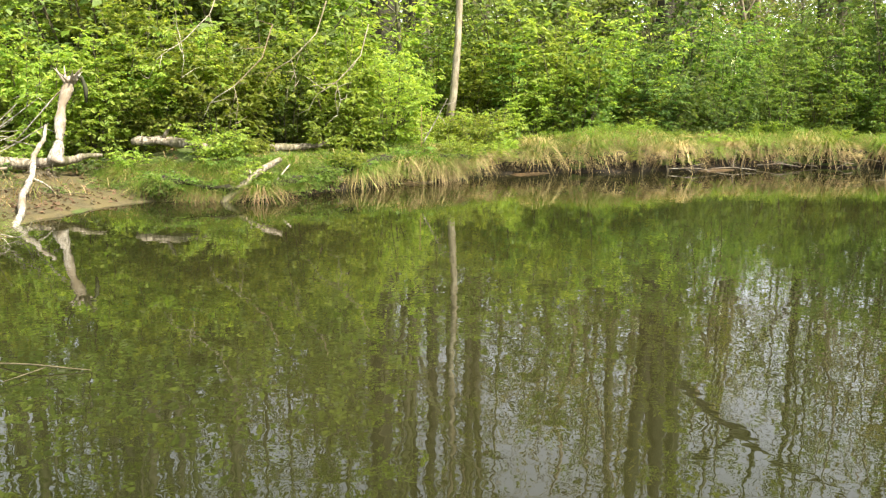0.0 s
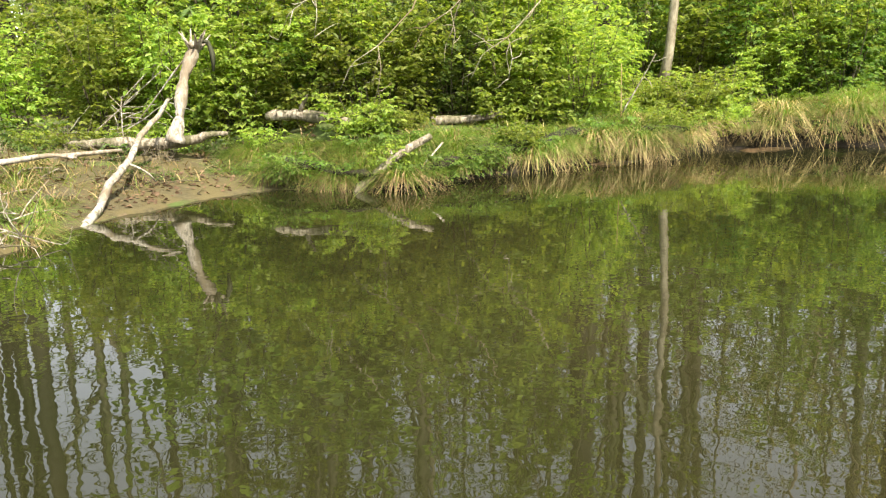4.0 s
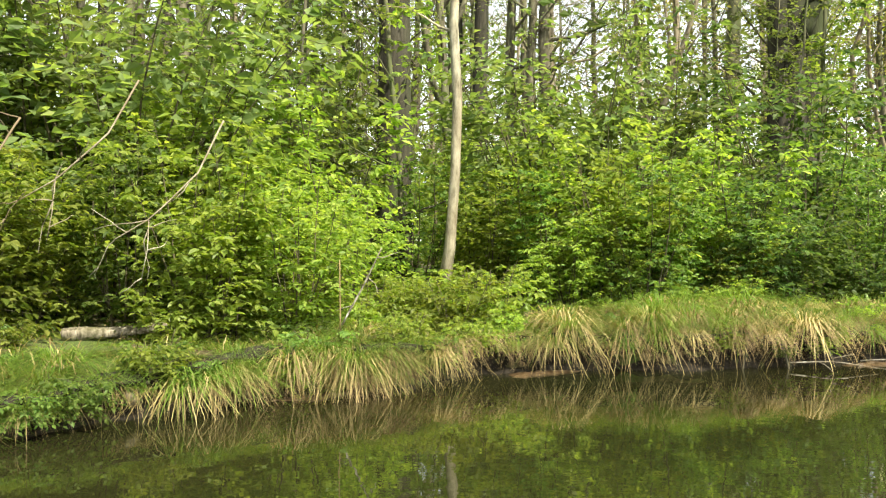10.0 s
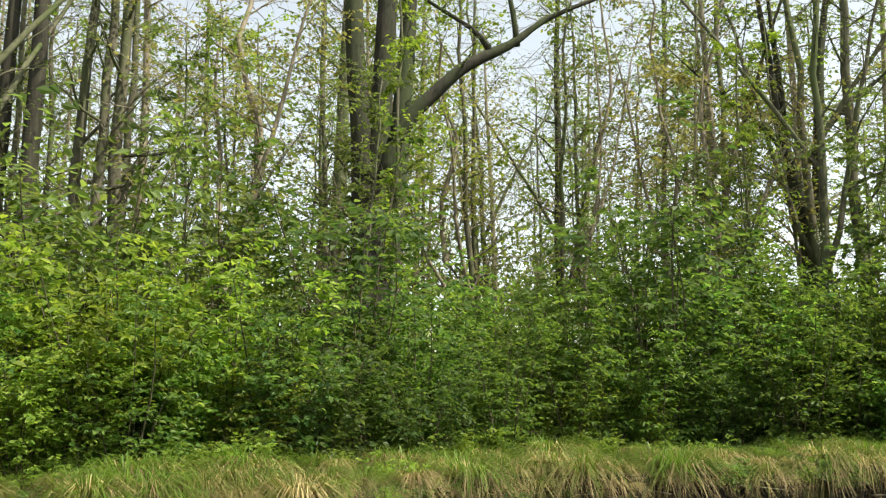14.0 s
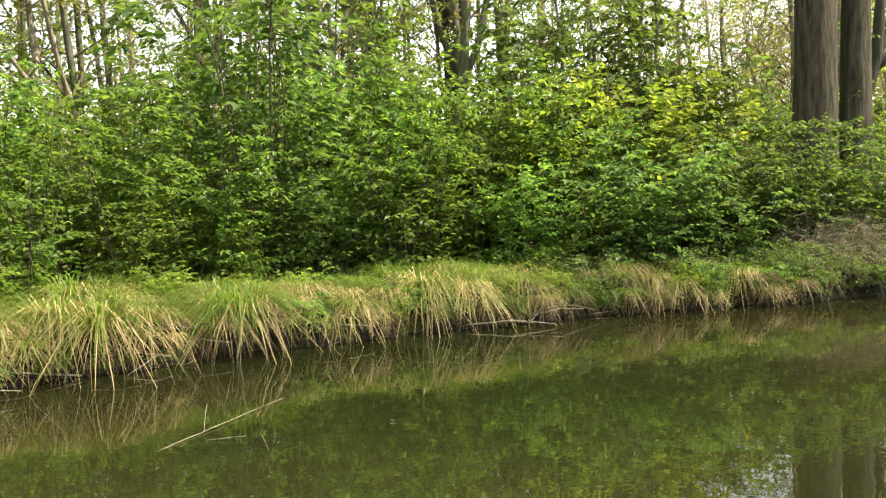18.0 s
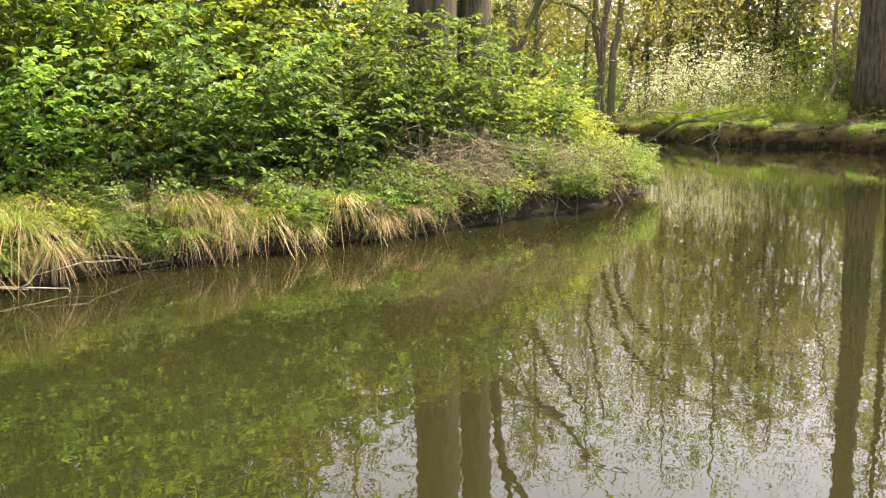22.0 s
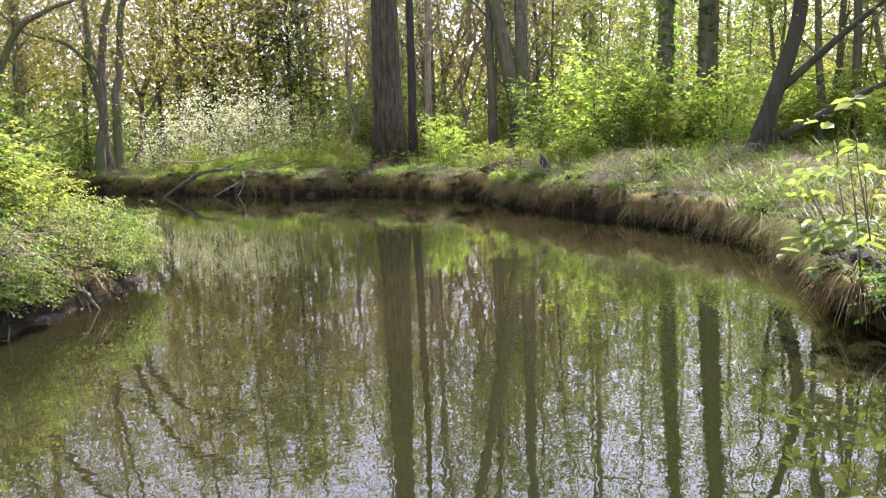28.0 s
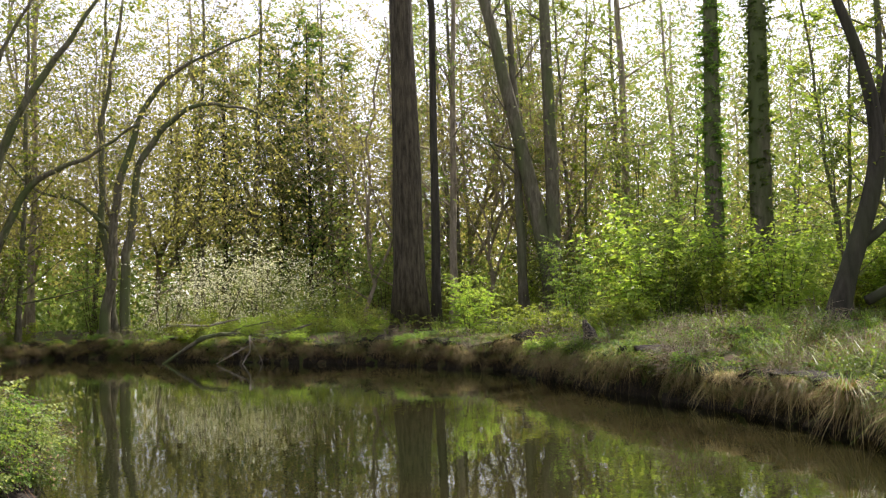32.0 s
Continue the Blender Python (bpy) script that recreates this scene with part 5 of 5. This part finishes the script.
turf("bank_grass", NORTH_I, 6500, 0.35, 3.2, 61, "grass between the sedge tussocks on the bank", 0.7, 1.0, 0.6)
EAST_FAR, EAST_NEAR = EAST_I[shore[EAST_I, 0] > 29], EAST_I[shore[EAST_I, 0] <= 29]
turf("bank_grass", EAST_FAR, 34000, 0.75, 8.0, 62, "grass on the far woodland bank", 0.14, 1.0, 1.3, 900, LITTER)
turf("bank_grass", EAST_NEAR, 22000, 0.3, 5.5, 63, "grass on the near end of the east bank", 0.14, 1.1, 1.15, 520, LITTER)


# ---- beach, dead wood and litter ----
def build_beach():
    xs, ys = np.arange(-9, -2.2, 0.15), np.arange(3, 11.6, 0.15)
    gx, gy = np.meshgrid(xs, ys, indexing="ij")
    p = np.stack([gx.ravel(), gy.ravel()], 1)
    near = np.sqrt(((p[:, None] - shore[None]) ** 2).sum(-1).min(1))
    z = ground_z(p) + 0.012 + 0.02 * np.sin(p[:, 0] * 5 + np.sin(p[:, 1] * 4)) * np.clip(near - 0.2, 0, 1)
    keep = (near < 2.4 + 0.4 * np.sin(p[:, 1] * 2)) & ((z > -0.25))
    ny = len(ys)
    i, j = np.meshgrid(np.arange(len(xs) - 1), np.arange(ny - 1), indexing="ij")
    a = (i * ny + j).ravel()
    q = np.stack([a, a + ny, a + ny + 1, a + 1], 1)
    q = q[keep[q].all(1)]
    tagged(new("beach", mesh_of("beach", np.c_[p, z], q, SAND)), "small muddy sand beach beside the dead tree", "beach", kind="structure")


build_beach()


def dead_branch(name, label, lines, mat, category, seed=0, sides=8, rough=0.06, tangle=0):
    """A thing of bare wood along given lines of (x, y, z, radius), each thickened and slightly crooked, with fine twigs if asked."""
    rng = np.random.default_rng(seed)
    out = []
    for line in lines:
        q = np.array(line, float)
        s = np.r_[0, np.cumsum(np.linalg.norm(np.diff(q[:, :3], axis=0), axis=1))]
        u = np.linspace(0, s[-1], max(4, int(s[-1] / 0.09)))
        q = np.stack([np.interp(u, s, q[:, k]) for k in range(4)], 1)
        q[:, :3] += np.cumsum(rng.standard_normal((len(q), 3)), 0) * 0.0022 * np.minimum(1, s[-1])
        out.append(q)
        for _ in range(tangle):
            k = rng.integers(len(q))
            out.append(curve_path(q[k, :3], rng.standard_normal(3) + [0, 0, 0.2], rng.uniform(0.15, 0.5), 5, (0, 0, 0), rng, 0.006, 0.002, 0.2))
    return tagged(new(name, mesh_of(name, *tubes(out, sides, rough, rng), mat)), label, category)


def dead_snag():
    ob = empty("dead_tree_snag", pose(-4.45, 10.85, 0.4))
    r = np.random.default_rng(3)
    u = np.linspace(0, 1, 26)
    flare = 0.064 + 0.05 * np.exp(-u * 14) + 0.012 * np.sin(u * 17) + 0.02 * np.clip(u - 0.8, 0, 1)
    lines = [np.stack([-0.02 + 0.025 * np.sin(u * 7), 0.02 + 0.62 * u ** 1.3, 0.06 + 1.12 * u, flare], 1)]
    part("trunk", mesh_of("trunk", *tubes(lines, 14, 0.11, r), DEADWOOD), ob)
    arch = curve_path((-0.05, 0.58, 1.08), (-0.6, 0.0, -0.75), 1.15, 12, (-0.1, 0, -0.2), r, 0.013, 0.006, 0.07)
    part("dead_side_branch", mesh_of("dead_side_branch", *tubes([arch], 6, 0.1, r), DEADWOOD), ob)
    for k in range(9):
        a = r.uniform(0, 6.28)
        sp = curve_path((-0.01 + 0.06 * math.cos(a), 0.6 + 0.06 * math.sin(a), 1.12), (math.cos(a) * 0.7, math.sin(a) * 0.7, 0.8), r.uniform(0.15, 0.32), 4, (0, 0, 0), r, 0.03, 0.004, 0.15)
        part("splinter", mesh_of("splinter", *tubes([sp], 5), DEADWOOD), ob)
    br = np.array([(0.05, 0.6, 1.2, 0.03), (0.13, 0.66, 1.2, 0.03), (0.17, 0.68, 1.05, 0.03), (0.17, 0.68, 0.85, 0.015)])
    part("broken_branch", mesh_of("broken_branch", *tubes([br], 6, 0.1, r), BARK_DARK), ob)
    tagged(ob, "broken bleached dead tree snag with a splintered top", "dead tree")


dead_snag()
dead_branch("fallen_log", "bleached fallen trunk lying across the beach edge", [[(-7.0, 10.2, 0.1, 0.05), (-6.3, 10.55, 0.3, 0.06), (-5.7, 10.8, 0.42, 0.062), (-5.2, 10.9, 0.44, 0.07), (-4.9, 11.0, 0.42, 0.075), (-4.4, 11.1, 0.47, 0.06), (-4.15, 11.12, 0.55, 0.035), (-3.96, 11.2, 0.55, 0.02)]], OLDWOOD, "log", 1, 12, 0.14)
dead_branch("leaning_pole", "bleached crooked branch leaning from the snag to the water", [[(-3.72, 8.25, -0.03, 0.034), (-3.80, 8.6, 0.08, 0.04), (-3.98, 9.0, 0.24, 0.036), (-4.12, 9.55, 0.40, 0.034), (-4.36, 10.1, 0.58, 0.03), (-4.45, 10.6, 0.76, 0.026), (-4.70, 11.2, 0.92, 0.02)], [(-4.1, 9.5, 0.38, 0.014), (-3.98, 9.6, 0.3, 0.01), (-3.95, 9.7, 0.18, 0.006)]], DEADWOOD, "branch", 2, 10, 0.13)
dead_branch("fallen_branch", "grey crooked branch lying across the muddy beach", [[(-6.4, 8.4, 0.22, 0.03), (-5.8, 8.95, 0.3, 0.036), (-5.4, 9.2, 0.4, 0.034), (-5.1, 9.6, 0.44, 0.026), (-4.9, 9.75, 0.4, 0.014)]], DEADWOOD, "branch", 3, 9, 0.12)
dead_branch("fallen_branch", "grey branch lying below the fallen trunk", [[(-6.6, 9.6, 0.15, 0.025), (-5.9, 10.1, 0.33, 0.032), (-5.4, 10.4, 0.36, 0.03), (-5.0, 10.6, 0.4, 0.016)]], DEADWOOD, "branch", 16, 9, 0.12, 1)
dead_branch("sunken_log", "weathered grey log slanting from the bank into water", [[(-2.16, 10.45, -0.12, 0.04), (-2.05, 10.56, 0.04, 0.05), (-1.95, 10.68, 0.15, 0.042), (-1.85, 10.78, 0.25, 0.047), (-1.65, 11.02, 0.43, 0.04), (-1.5, 11.25, 0.53, 0.03)], [(-1.8, 10.84, 0.3, 0.02), (-1.86, 10.95, 0.4, 0.01)]], OLDWOOD, "log", 4, 12, 0.16)
dead_branch("leaning_stick", "thin brown stick leaning from bank into water", [[(-1.76, 10.8, -0.08, 0.016), (-1.55, 11.1, 0.2, 0.014), (-1.38, 11.35, 0.45, 0.01)]], DEADWOOD, "stick", 5)
dead_branch("bank_log", "weathered log lying in the bank herbs", [[(-2.05, 13.15, 0.55, 0.06), (-1.6, 13.3, 0.56, 0.05), (-1.14, 13.42, 0.62, 0.045)]], OLDWOOD, "log", 6, 12, 0.16)
dead_branch("mossy_log", "rotten dark log at the foot of shrubs", [[(-3.78, 11.85, 0.7, 0.05), (-3.7, 11.85, 0.70, 0.07), (-3.4, 11.82, 0.73, 0.062), (-3.1, 11.78, 0.70, 0.066), (-2.75, 11.75, 0.67, 0.05), (-2.5, 11.75, 0.64, 0.03)], [(-3.3, 11.8, 0.76, 0.03), (-3.2, 11.75, 0.9, 0.02), (-3.15, 11.7, 0.96, 0.008)]], OLDWOOD, "log", 7, 12, 0.2)
dead_branch("broken_log", "split dark log end sticking out of the bank", [[(-1.15, 12.75, 0.3, 0.03), (-0.95, 12.45, 0.24, 0.06), (-0.85, 12.25, 0.2, 0.065), (-0.78, 12.1, 0.16, 0.05)], [(-1.0, 12.5, 0.3, 0.02), (-0.8, 12.3, 0.31, 0.025), (-0.68, 12.2, 0.28, 0.015)]], OLDWOOD, "log", 8, 12, 0.22)
dead_branch("dry_stalk", "pale dry dead stalks standing in sedge", [[(0.36, 14.1, 0.55, 0.008), (0.35, 14.1, 1.25, 0.006)]], STRAW, "stalk", 9, 5)
dead_branch("dry_stalk", "pale dry stalk leaning out of the sedge", [[(0.38, 14.1, 0.6, 0.012), (0.6, 14.1, 1.0, 0.009), (0.8, 14.05, 1.38, 0.005)]], DEADWOOD, "stalk", 10, 5, 0.05, 3)
dead_branch("twig_tangle", "tangle of dead twigs behind the snag", [[(-6.1, 11.3, 0.35, 0.012), (-5.5, 11.5, 0.9, 0.008), (-5.0, 11.6, 1.3, 0.004)], [(-5.9, 11.2, 0.3, 0.012), (-5.2, 11.4, 0.7, 0.008), (-4.8, 11.4, 0.95, 0.004)], [(-5.4, 11.2, 0.35, 0.01), (-5.6, 11.5, 0.9, 0.006), (-5.1, 11.9, 1.5, 0.004)]], DEADWOOD, "twigs", 11, 4, 0.05, 14)
# pale hanging dead branches among the shrubs
for k, (x, y, z) in enumerate(((-2.2, 11.6, 1.5), (-1.5, 12.2, 1.9), (-2.9, 11.5, 2.1), (-0.9, 12.6, 1.6))):
    dead_branch("dead_hanging_branch", "pale bare branch hanging among the shrubs", [[(x + 0.45, y + 0.5, z + 0.9, 0.009), (x + 0.35, y + 0.2, z + 0.4, 0.008), (x, y, z, 0.007), (x - 0.3, y - 0.1, z - 0.2, 0.004), (x - 0.45, y - 0.1, z - 0.5, 0.003)], [(x, y, z, 0.005), (x + 0.1, y - 0.2, z - 0.25, 0.004), (x + 0.05, y - 0.2, z - 0.5, 0.003)]], BARK_PALE, "branch", 30 + k, 5, 0.05, 4)
# driftwood along the foot of the north bank
rd = np.random.default_rng(55)
for k in range(11):
    f = rd.uniform(8.5, 21)
    x, y, h = along(f, rd.uniform(-0.05, 0.15))
    a = rd.uniform(-0.5, 0.5)
    n0 = np.array([x, y, rd.uniform(0.02, 0.16)])
    way = np.array([math.cos(a), math.sin(a) - 0.35, rd.uniform(-0.12, 0.05)]) * rd.choice([-1, 1], p=[0.3, 0.7])
    ln = rd.uniform(0.4, 1.1)
    mid = n0 + way * ln * 0.5 + [0, -0.05, 0.05]
    dead_branch("driftwood", "bleached thin branch at the foot of the bank", [[(*n0, 0.009), (*mid, 0.007), (*(n0 + way * ln), 0.003)], [(*mid, 0.006), (*(mid + [rd.uniform(-0.2, 0.2), -0.12, rd.uniform(-0.05, 0.25)]), 0.004)]], DEADWOOD, "branch", 60 + k, 5, 0.05, 1)["group"] = "driftwood below the bank"
# living roots in the undercut
for k in range(36):
    f = rd.uniform(14, NORTH_LEN - 1) if k < 30 else rd.uniform(2, 14)
    x, y, h = along(f, 0.2)
    x2, y2, _ = along(f + rd.uniform(-0.35, 0.35), rd.uniform(-0.08, 0.12))
    r0 = rd.uniform(0.006, 0.022)
    dead_branch("bank_root", "dark crooked root reaching into the water", [[(x, y, h * 0.9, r0), ((x + x2) / 2, (y + y2) / 2 - 0.04, h * 0.5, r0 * 0.9), (x2, y2, -0.1, r0 * 0.5)]], BARK, "root", 90 + k, 6, 0.1, 1)["group"] = "roots in the bank"
# twigs on the beach
for k in range(46):
    x, y = rd.uniform(-6.6, -3.4), rd.uniform(6.6, 11.2)
    z = gz(x, y)
    if z < 0.02:
        continue
    a, ln = rd.uniform(0, 6.28), rd.uniform(0.2, 0.8)
    dead_branch("fallen_twig", "dry twig lying on the muddy beach", [[(x, y, z + 0.03, 0.008), (x + math.cos(a) * ln / 2, y + math.sin(a) * ln / 2, z + 0.06, 0.006), (x + math.cos(a) * ln, y + math.sin(a) * ln, z + 0.05, 0.003)]], TWIG if k % 2 else DEADWOOD, "twig", 150 + k, 4, 0.05, 1)["group"] = "twigs on the beach"
# far bank wood
dead_branch("fallen_log", "dark fallen trunk bending over the far bank into water", [[(45.5, 22.9, -0.1, 0.05), (45.4, 22.2, 0.35, 0.06), (45.3, 21.4, 0.82, 0.075), (45.2, 20.7, 0.95, 0.07), (45, 20.0, 0.92, 0.065), (45, 19.2, 0.85, 0.055), (45, 18.4, 0.98, 0.04), (45, 17.6, 1.2, 0.025)], [(45.2, 20.5, 0.92, 0.04), (45.0, 19.9, 1.15, 0.03), (45, 19.0, 1.3, 0.015)]], BARK, "log", 12, 8, 0.16, 4)
dead_branch("root_tangle", "pale root tangle hanging from the far bank", [[(44.2, 19.5, 0.85, 0.026), (43.9, 19.4, 0.4, 0.022), (43.6, 19.6, -0.05, 0.016)], [(44.2, 19.5, 0.8, 0.022), (43.8, 19.1, 0.3, 0.016), (43.5, 18.9, 0.0, 0.01)], [(44, 19.4, 0.6, 0.016), (43.8, 20, 0.25, 0.016), (43.6, 20.4, 0.02, 0.01)]], DEADWOOD, "root", 13, 6, 0.1, 9)
dead_branch("dead_branch", "bare branch lying on the far bank", [[(47, 23.2, 1.3, 0.05), (46.4, 21.5, 1.2, 0.04), (45.8, 20, 1.5, 0.02)]], DEADWOOD, "branch", 14, 5, 0.1, 4)
dead_branch("old_stump", "dark rotten broken stump on the far bank", [[(33.4, 10.0, 0.5, 0.2), (33.4, 10.0, 0.8, 0.14), (33.42, 10.05, 0.98, 0.1), (33.4, 10.12, 1.16, 0.03)]], BARK_DARK, "stump", 15, 9, 0.2)


# wood lying in the shallow water
dead_branch("floating_twig", "thin yellowish twig floating on the stream", [[(8.5, 15.0, 0.0, 0.0025), (9.03, 15.33, 0.015, 0.0025), (9.35, 15.55, 0.02, 0.002), (9.8, 15.9, 0.01, 0.002)], [(8.95, 15.28, 0.01, 0.002), (9.0, 15.4, 0.09, 0.002), (9.05, 15.5, 0.13, 0.002)], [(8.9, 15.08, 0.005, 0.002), (9.1, 14.95, 0.02, 0.002)], [(9.1, 14.6, 0.0, 0.002), (9.06, 14.6, 0.1, 0.002)]], BARK_WARM, "twig", 201, 4)
dead_branch("floating_twig", "bare twig sticking out of the water", [[(-1.6, 3.8, 0.0, 0.005), (-1.26, 3.69, 0.03, 0.005), (-0.97, 3.7, 0.0, 0.003)], [(-1.2, 3.68, 0.02, 0.004), (-1.3, 3.45, 0.02, 0.002)]], TWIG, "twig", 202, 5)
dead_branch("twig_tangle", "dead twigs overhanging the edge of the beach", [[(-4.6, 6.2, 0.25, 0.012), (-4.0, 6.7, 0.3, 0.008), (-3.4, 7.0, 0.1, 0.004)], [(-4.5, 7.0, 0.15, 0.012), (-3.9, 7.3, 0.2, 0.008), (-3.3, 7.5, 0.02, 0.004)], [(-4.8, 5.6, 0.3, 0.012), (-4.0, 6.0, 0.5, 0.006), (-3.4, 6.3, 0.3, 0.003)]], DEADWOOD, "twigs", 203, 4, 0.05, 12)


def mud_shelf(x, y, rx, ry, turn, label, mat):
    """A low wet shelf of mud at the waterline."""
    r = np.random.default_rng(int(abs(x * 10)))
    n, m = 22, 6
    v = []
    for i in range(m):
        q = i / (m - 1)
        for k in range(n):
            a = 2 * np.pi * k / n
            w = q * (1 + 0.15 * math.sin(3 * a + x) + 0.1 * r.standard_normal())
            v.append((rx * w * math.cos(a), ry * w * math.sin(a), 0.045 * (1 - q * q) - 0.018 + 0.008 * r.standard_normal()))
    f = [(i * n + k, i * n + (k + 1) % n, (i + 1) * n + (k + 1) % n, (i + 1) * n + k) for i in range(m - 1) for k in range(n)]
    ob = tagged(new("mud_bank", mesh_of("mud_bank", v, f, mat)), label, "mud bank", kind="structure")
    ob.matrix_basis = pose(x, y, 0.0, 0, 0, turn)


mud_shelf(2.3, 15.22, 0.55, 0.16, 38, "small orange-brown mud shelf below the bank", MUD)
mud_shelf(0.35, 13.35, 0.45, 0.16, 40, "brown mud shelf below the undercut bank", MUD)
mud_shelf(6.3, 16.75, 0.6, 0.14, 28, "brown mud shelf below the sedges", MUD)


def litter(name, idx, count, lo, hi, size, mat, label, seed):
    """Fallen leaves strewn over the bank."""
    rng = np.random.default_rng(seed)
    k = rng.choice(idx, count)
    p2 = shore[k] + landward[k] * rng.uniform(lo, hi, count)[:, None] + tangent[k] * rng.uniform(-0.1, 0.1, count)[:, None]
    z = np.maximum(ground_z(p2), np.where(beach[k] < 0.5, high[k] * 0.95, -1)) + 0.02
    N = np.array([[0, 0, 1.0]]) + rng.standard_normal((count, 3)) * 0.5
    L = size * rng.uniform(0.6, 1.3, count)
    v, f = leaves(np.c_[p2, z], np.c_[rng.standard_normal((count, 2)), 0.2 * rng.standard_normal(count)], N, L, L * 0.35, simple=True)
    tagged(new(name, mesh_of(name, v, f, mat, False)), label, "leaf litter", kind="stuff")


litter("leaf_litter", EAST_NEAR, 3500, 0.15, 6.0, 0.08, LITTER, "brown fallen leaves on the near end of the bank", 74)
litter("leaf_litter", EAST_FAR, 7000, 0.15, 8.0, 0.09, LITTER, "brown fallen leaves on the far bank", 71)
litter("leaf_litter", NORTH_I[NORTH_I > NORTH_I[0] + 70], 5000, 0.15, 2.6, 0.09, LITTER, "brown fallen leaves on the bank", 72)
BEACH_I = np.nonzero(beach > 0.5)[0]
litter("leaf_litter", BEACH_I, 5200, 0.15, 3.0, 0.06, LITTER, "brown fallen leaves on the beach", 73)

# growth along the back of the beach and on the near bank
for k in range(80):
    q = BEACH_I[rd.integers(len(BEACH_I))]
    x, y = shore[q] + landward[q] * rd.uniform(0.9, 4.5)
    if y < 9.8:
        place((TUSSOCKS[1], TUSSOCKS[0], HERBS[1], BRAMBLE[0])[rd.integers(4)], x, y, rd.uniform(0, 360), rd.uniform(0.35, 0.7), 0.02, "plants behind the beach")
for k in range(22):
    x, y = rd.uniform(-5.4, -4.05), rd.uniform(7.0, 10.2)
    place((TUSSOCKS[0], TUSSOCKS[1], TANGLE[1], HERBS[3])[k % 4], x, y, rd.uniform(0, 360), rd.uniform(0.35, 0.65), 0.02, "plants behind the beach")
for x, y, z in ((-4.9, 6.4, 0.9), (-5.0, 7.2, 1.0), (-4.6, 5.6, 1.0), (-5.6, 8.1, 0.9)):
    place(TUSSOCKS[0], x, y, x * 70, z, 0.02, "plants behind the beach")
for x, y, z, k in ((-3.75, 7.6, 0.9, 0), (-3.95, 7.95, 0.8, 1), (-4.2, 8.3, 0.8, 0), (-4.95, 8.9, 1.0, 1), (-4.4, 7.2, 0.9, 1), (-5.25, 9.3, 0.9, 0), (-5.5, 8.6, 1.1, 2), (-5.9, 9.4, 1.0, 2), (-5.0, 7.8, 1.1, 0), (-5.7, 9.9, 0.8, 1),
                   (-3.75, 10.95, 0.75, 2), (-3.3, 10.95, 0.8, 0), (-2.95, 10.8, 0.8, 2), (-2.6, 10.75, 0.75, 0), (-3.5, 11.2, 0.8, 2), (-4.0, 11.3, 0.6, 2)):
    place(TUSSOCKS[k], x, y, x * 90, z, 0.02, "plants behind the beach")
for x, y, z in ((-5.3, 11.0, 0.8), (-5.8, 10.9, 0.9), (-6.2, 10.6, 0.9), (-6.5, 10.3, 1.0), (-5.9, 10.4, 0.6), (-6.3, 9.8, 0.8), (-4.85, 11.4, 0.9), (-4.3, 11.6, 0.9), (-5.1, 10.65, 0.45), (-6.6, 9.3, 0.9), (-6.3, 8.8, 0.8), (-4.75, 10.5, 0.4), (-3.55, 10.75, 0.4)):
    place(HERBS[int(-x * 10) % 2], x, y, x * 120, z, 0.02, "plants behind the beach")
for k in range(90):
    x, y = rd.uniform(-6.4, -3.0), rd.uniform(8.2, 11.0)
    if gz(x, y) < 0.09:
        continue
    place((TUFTS[0], TUSSOCKS[1], FRINGE, TANGLE[0], HERBS[1])[rd.integers(5)], x, y, rd.uniform(0, 360), rd.uniform(0.25, 0.5), 0.02, "plants behind the beach")
SAPLING = make_shrub("elm_sapling", 19, 1.5, 0.9, 5, 6, 5, 0.14, LEAF_PALE, "thin leafy sapling leaning over the water", "sapling", upright=0.15, tilt=0.3)
for x, y, z, kind in ((19.7, 9.45, 1.0, SAPLING), (18.6, 9.1, 1.0, SAPLING), (20.9, 9.0, 0.9, SAPLING), (19.2, 9.5, 0.8, HERBS[1]), (20.2, 9.3, 0.8, TUSSOCKS[0]), (18.3, 9.4, 0.9, HERBS[1]), (21.4, 8.9, 0.8, TUSSOCKS[0]), (20.8, 9.2, 0.8, FRINGE), (19.8, 9.5, 0.9, FRINGE)):
    place(kind, x, y, x * 50, z, 0.03, "plants on the near bank", max(gz(x, y), 0.38))
turf("beach_grass", BEACH_I, 5000, 0.55, 3.6, 64, "grass at the back of the beach", 0.7, 0.9, 0.7)
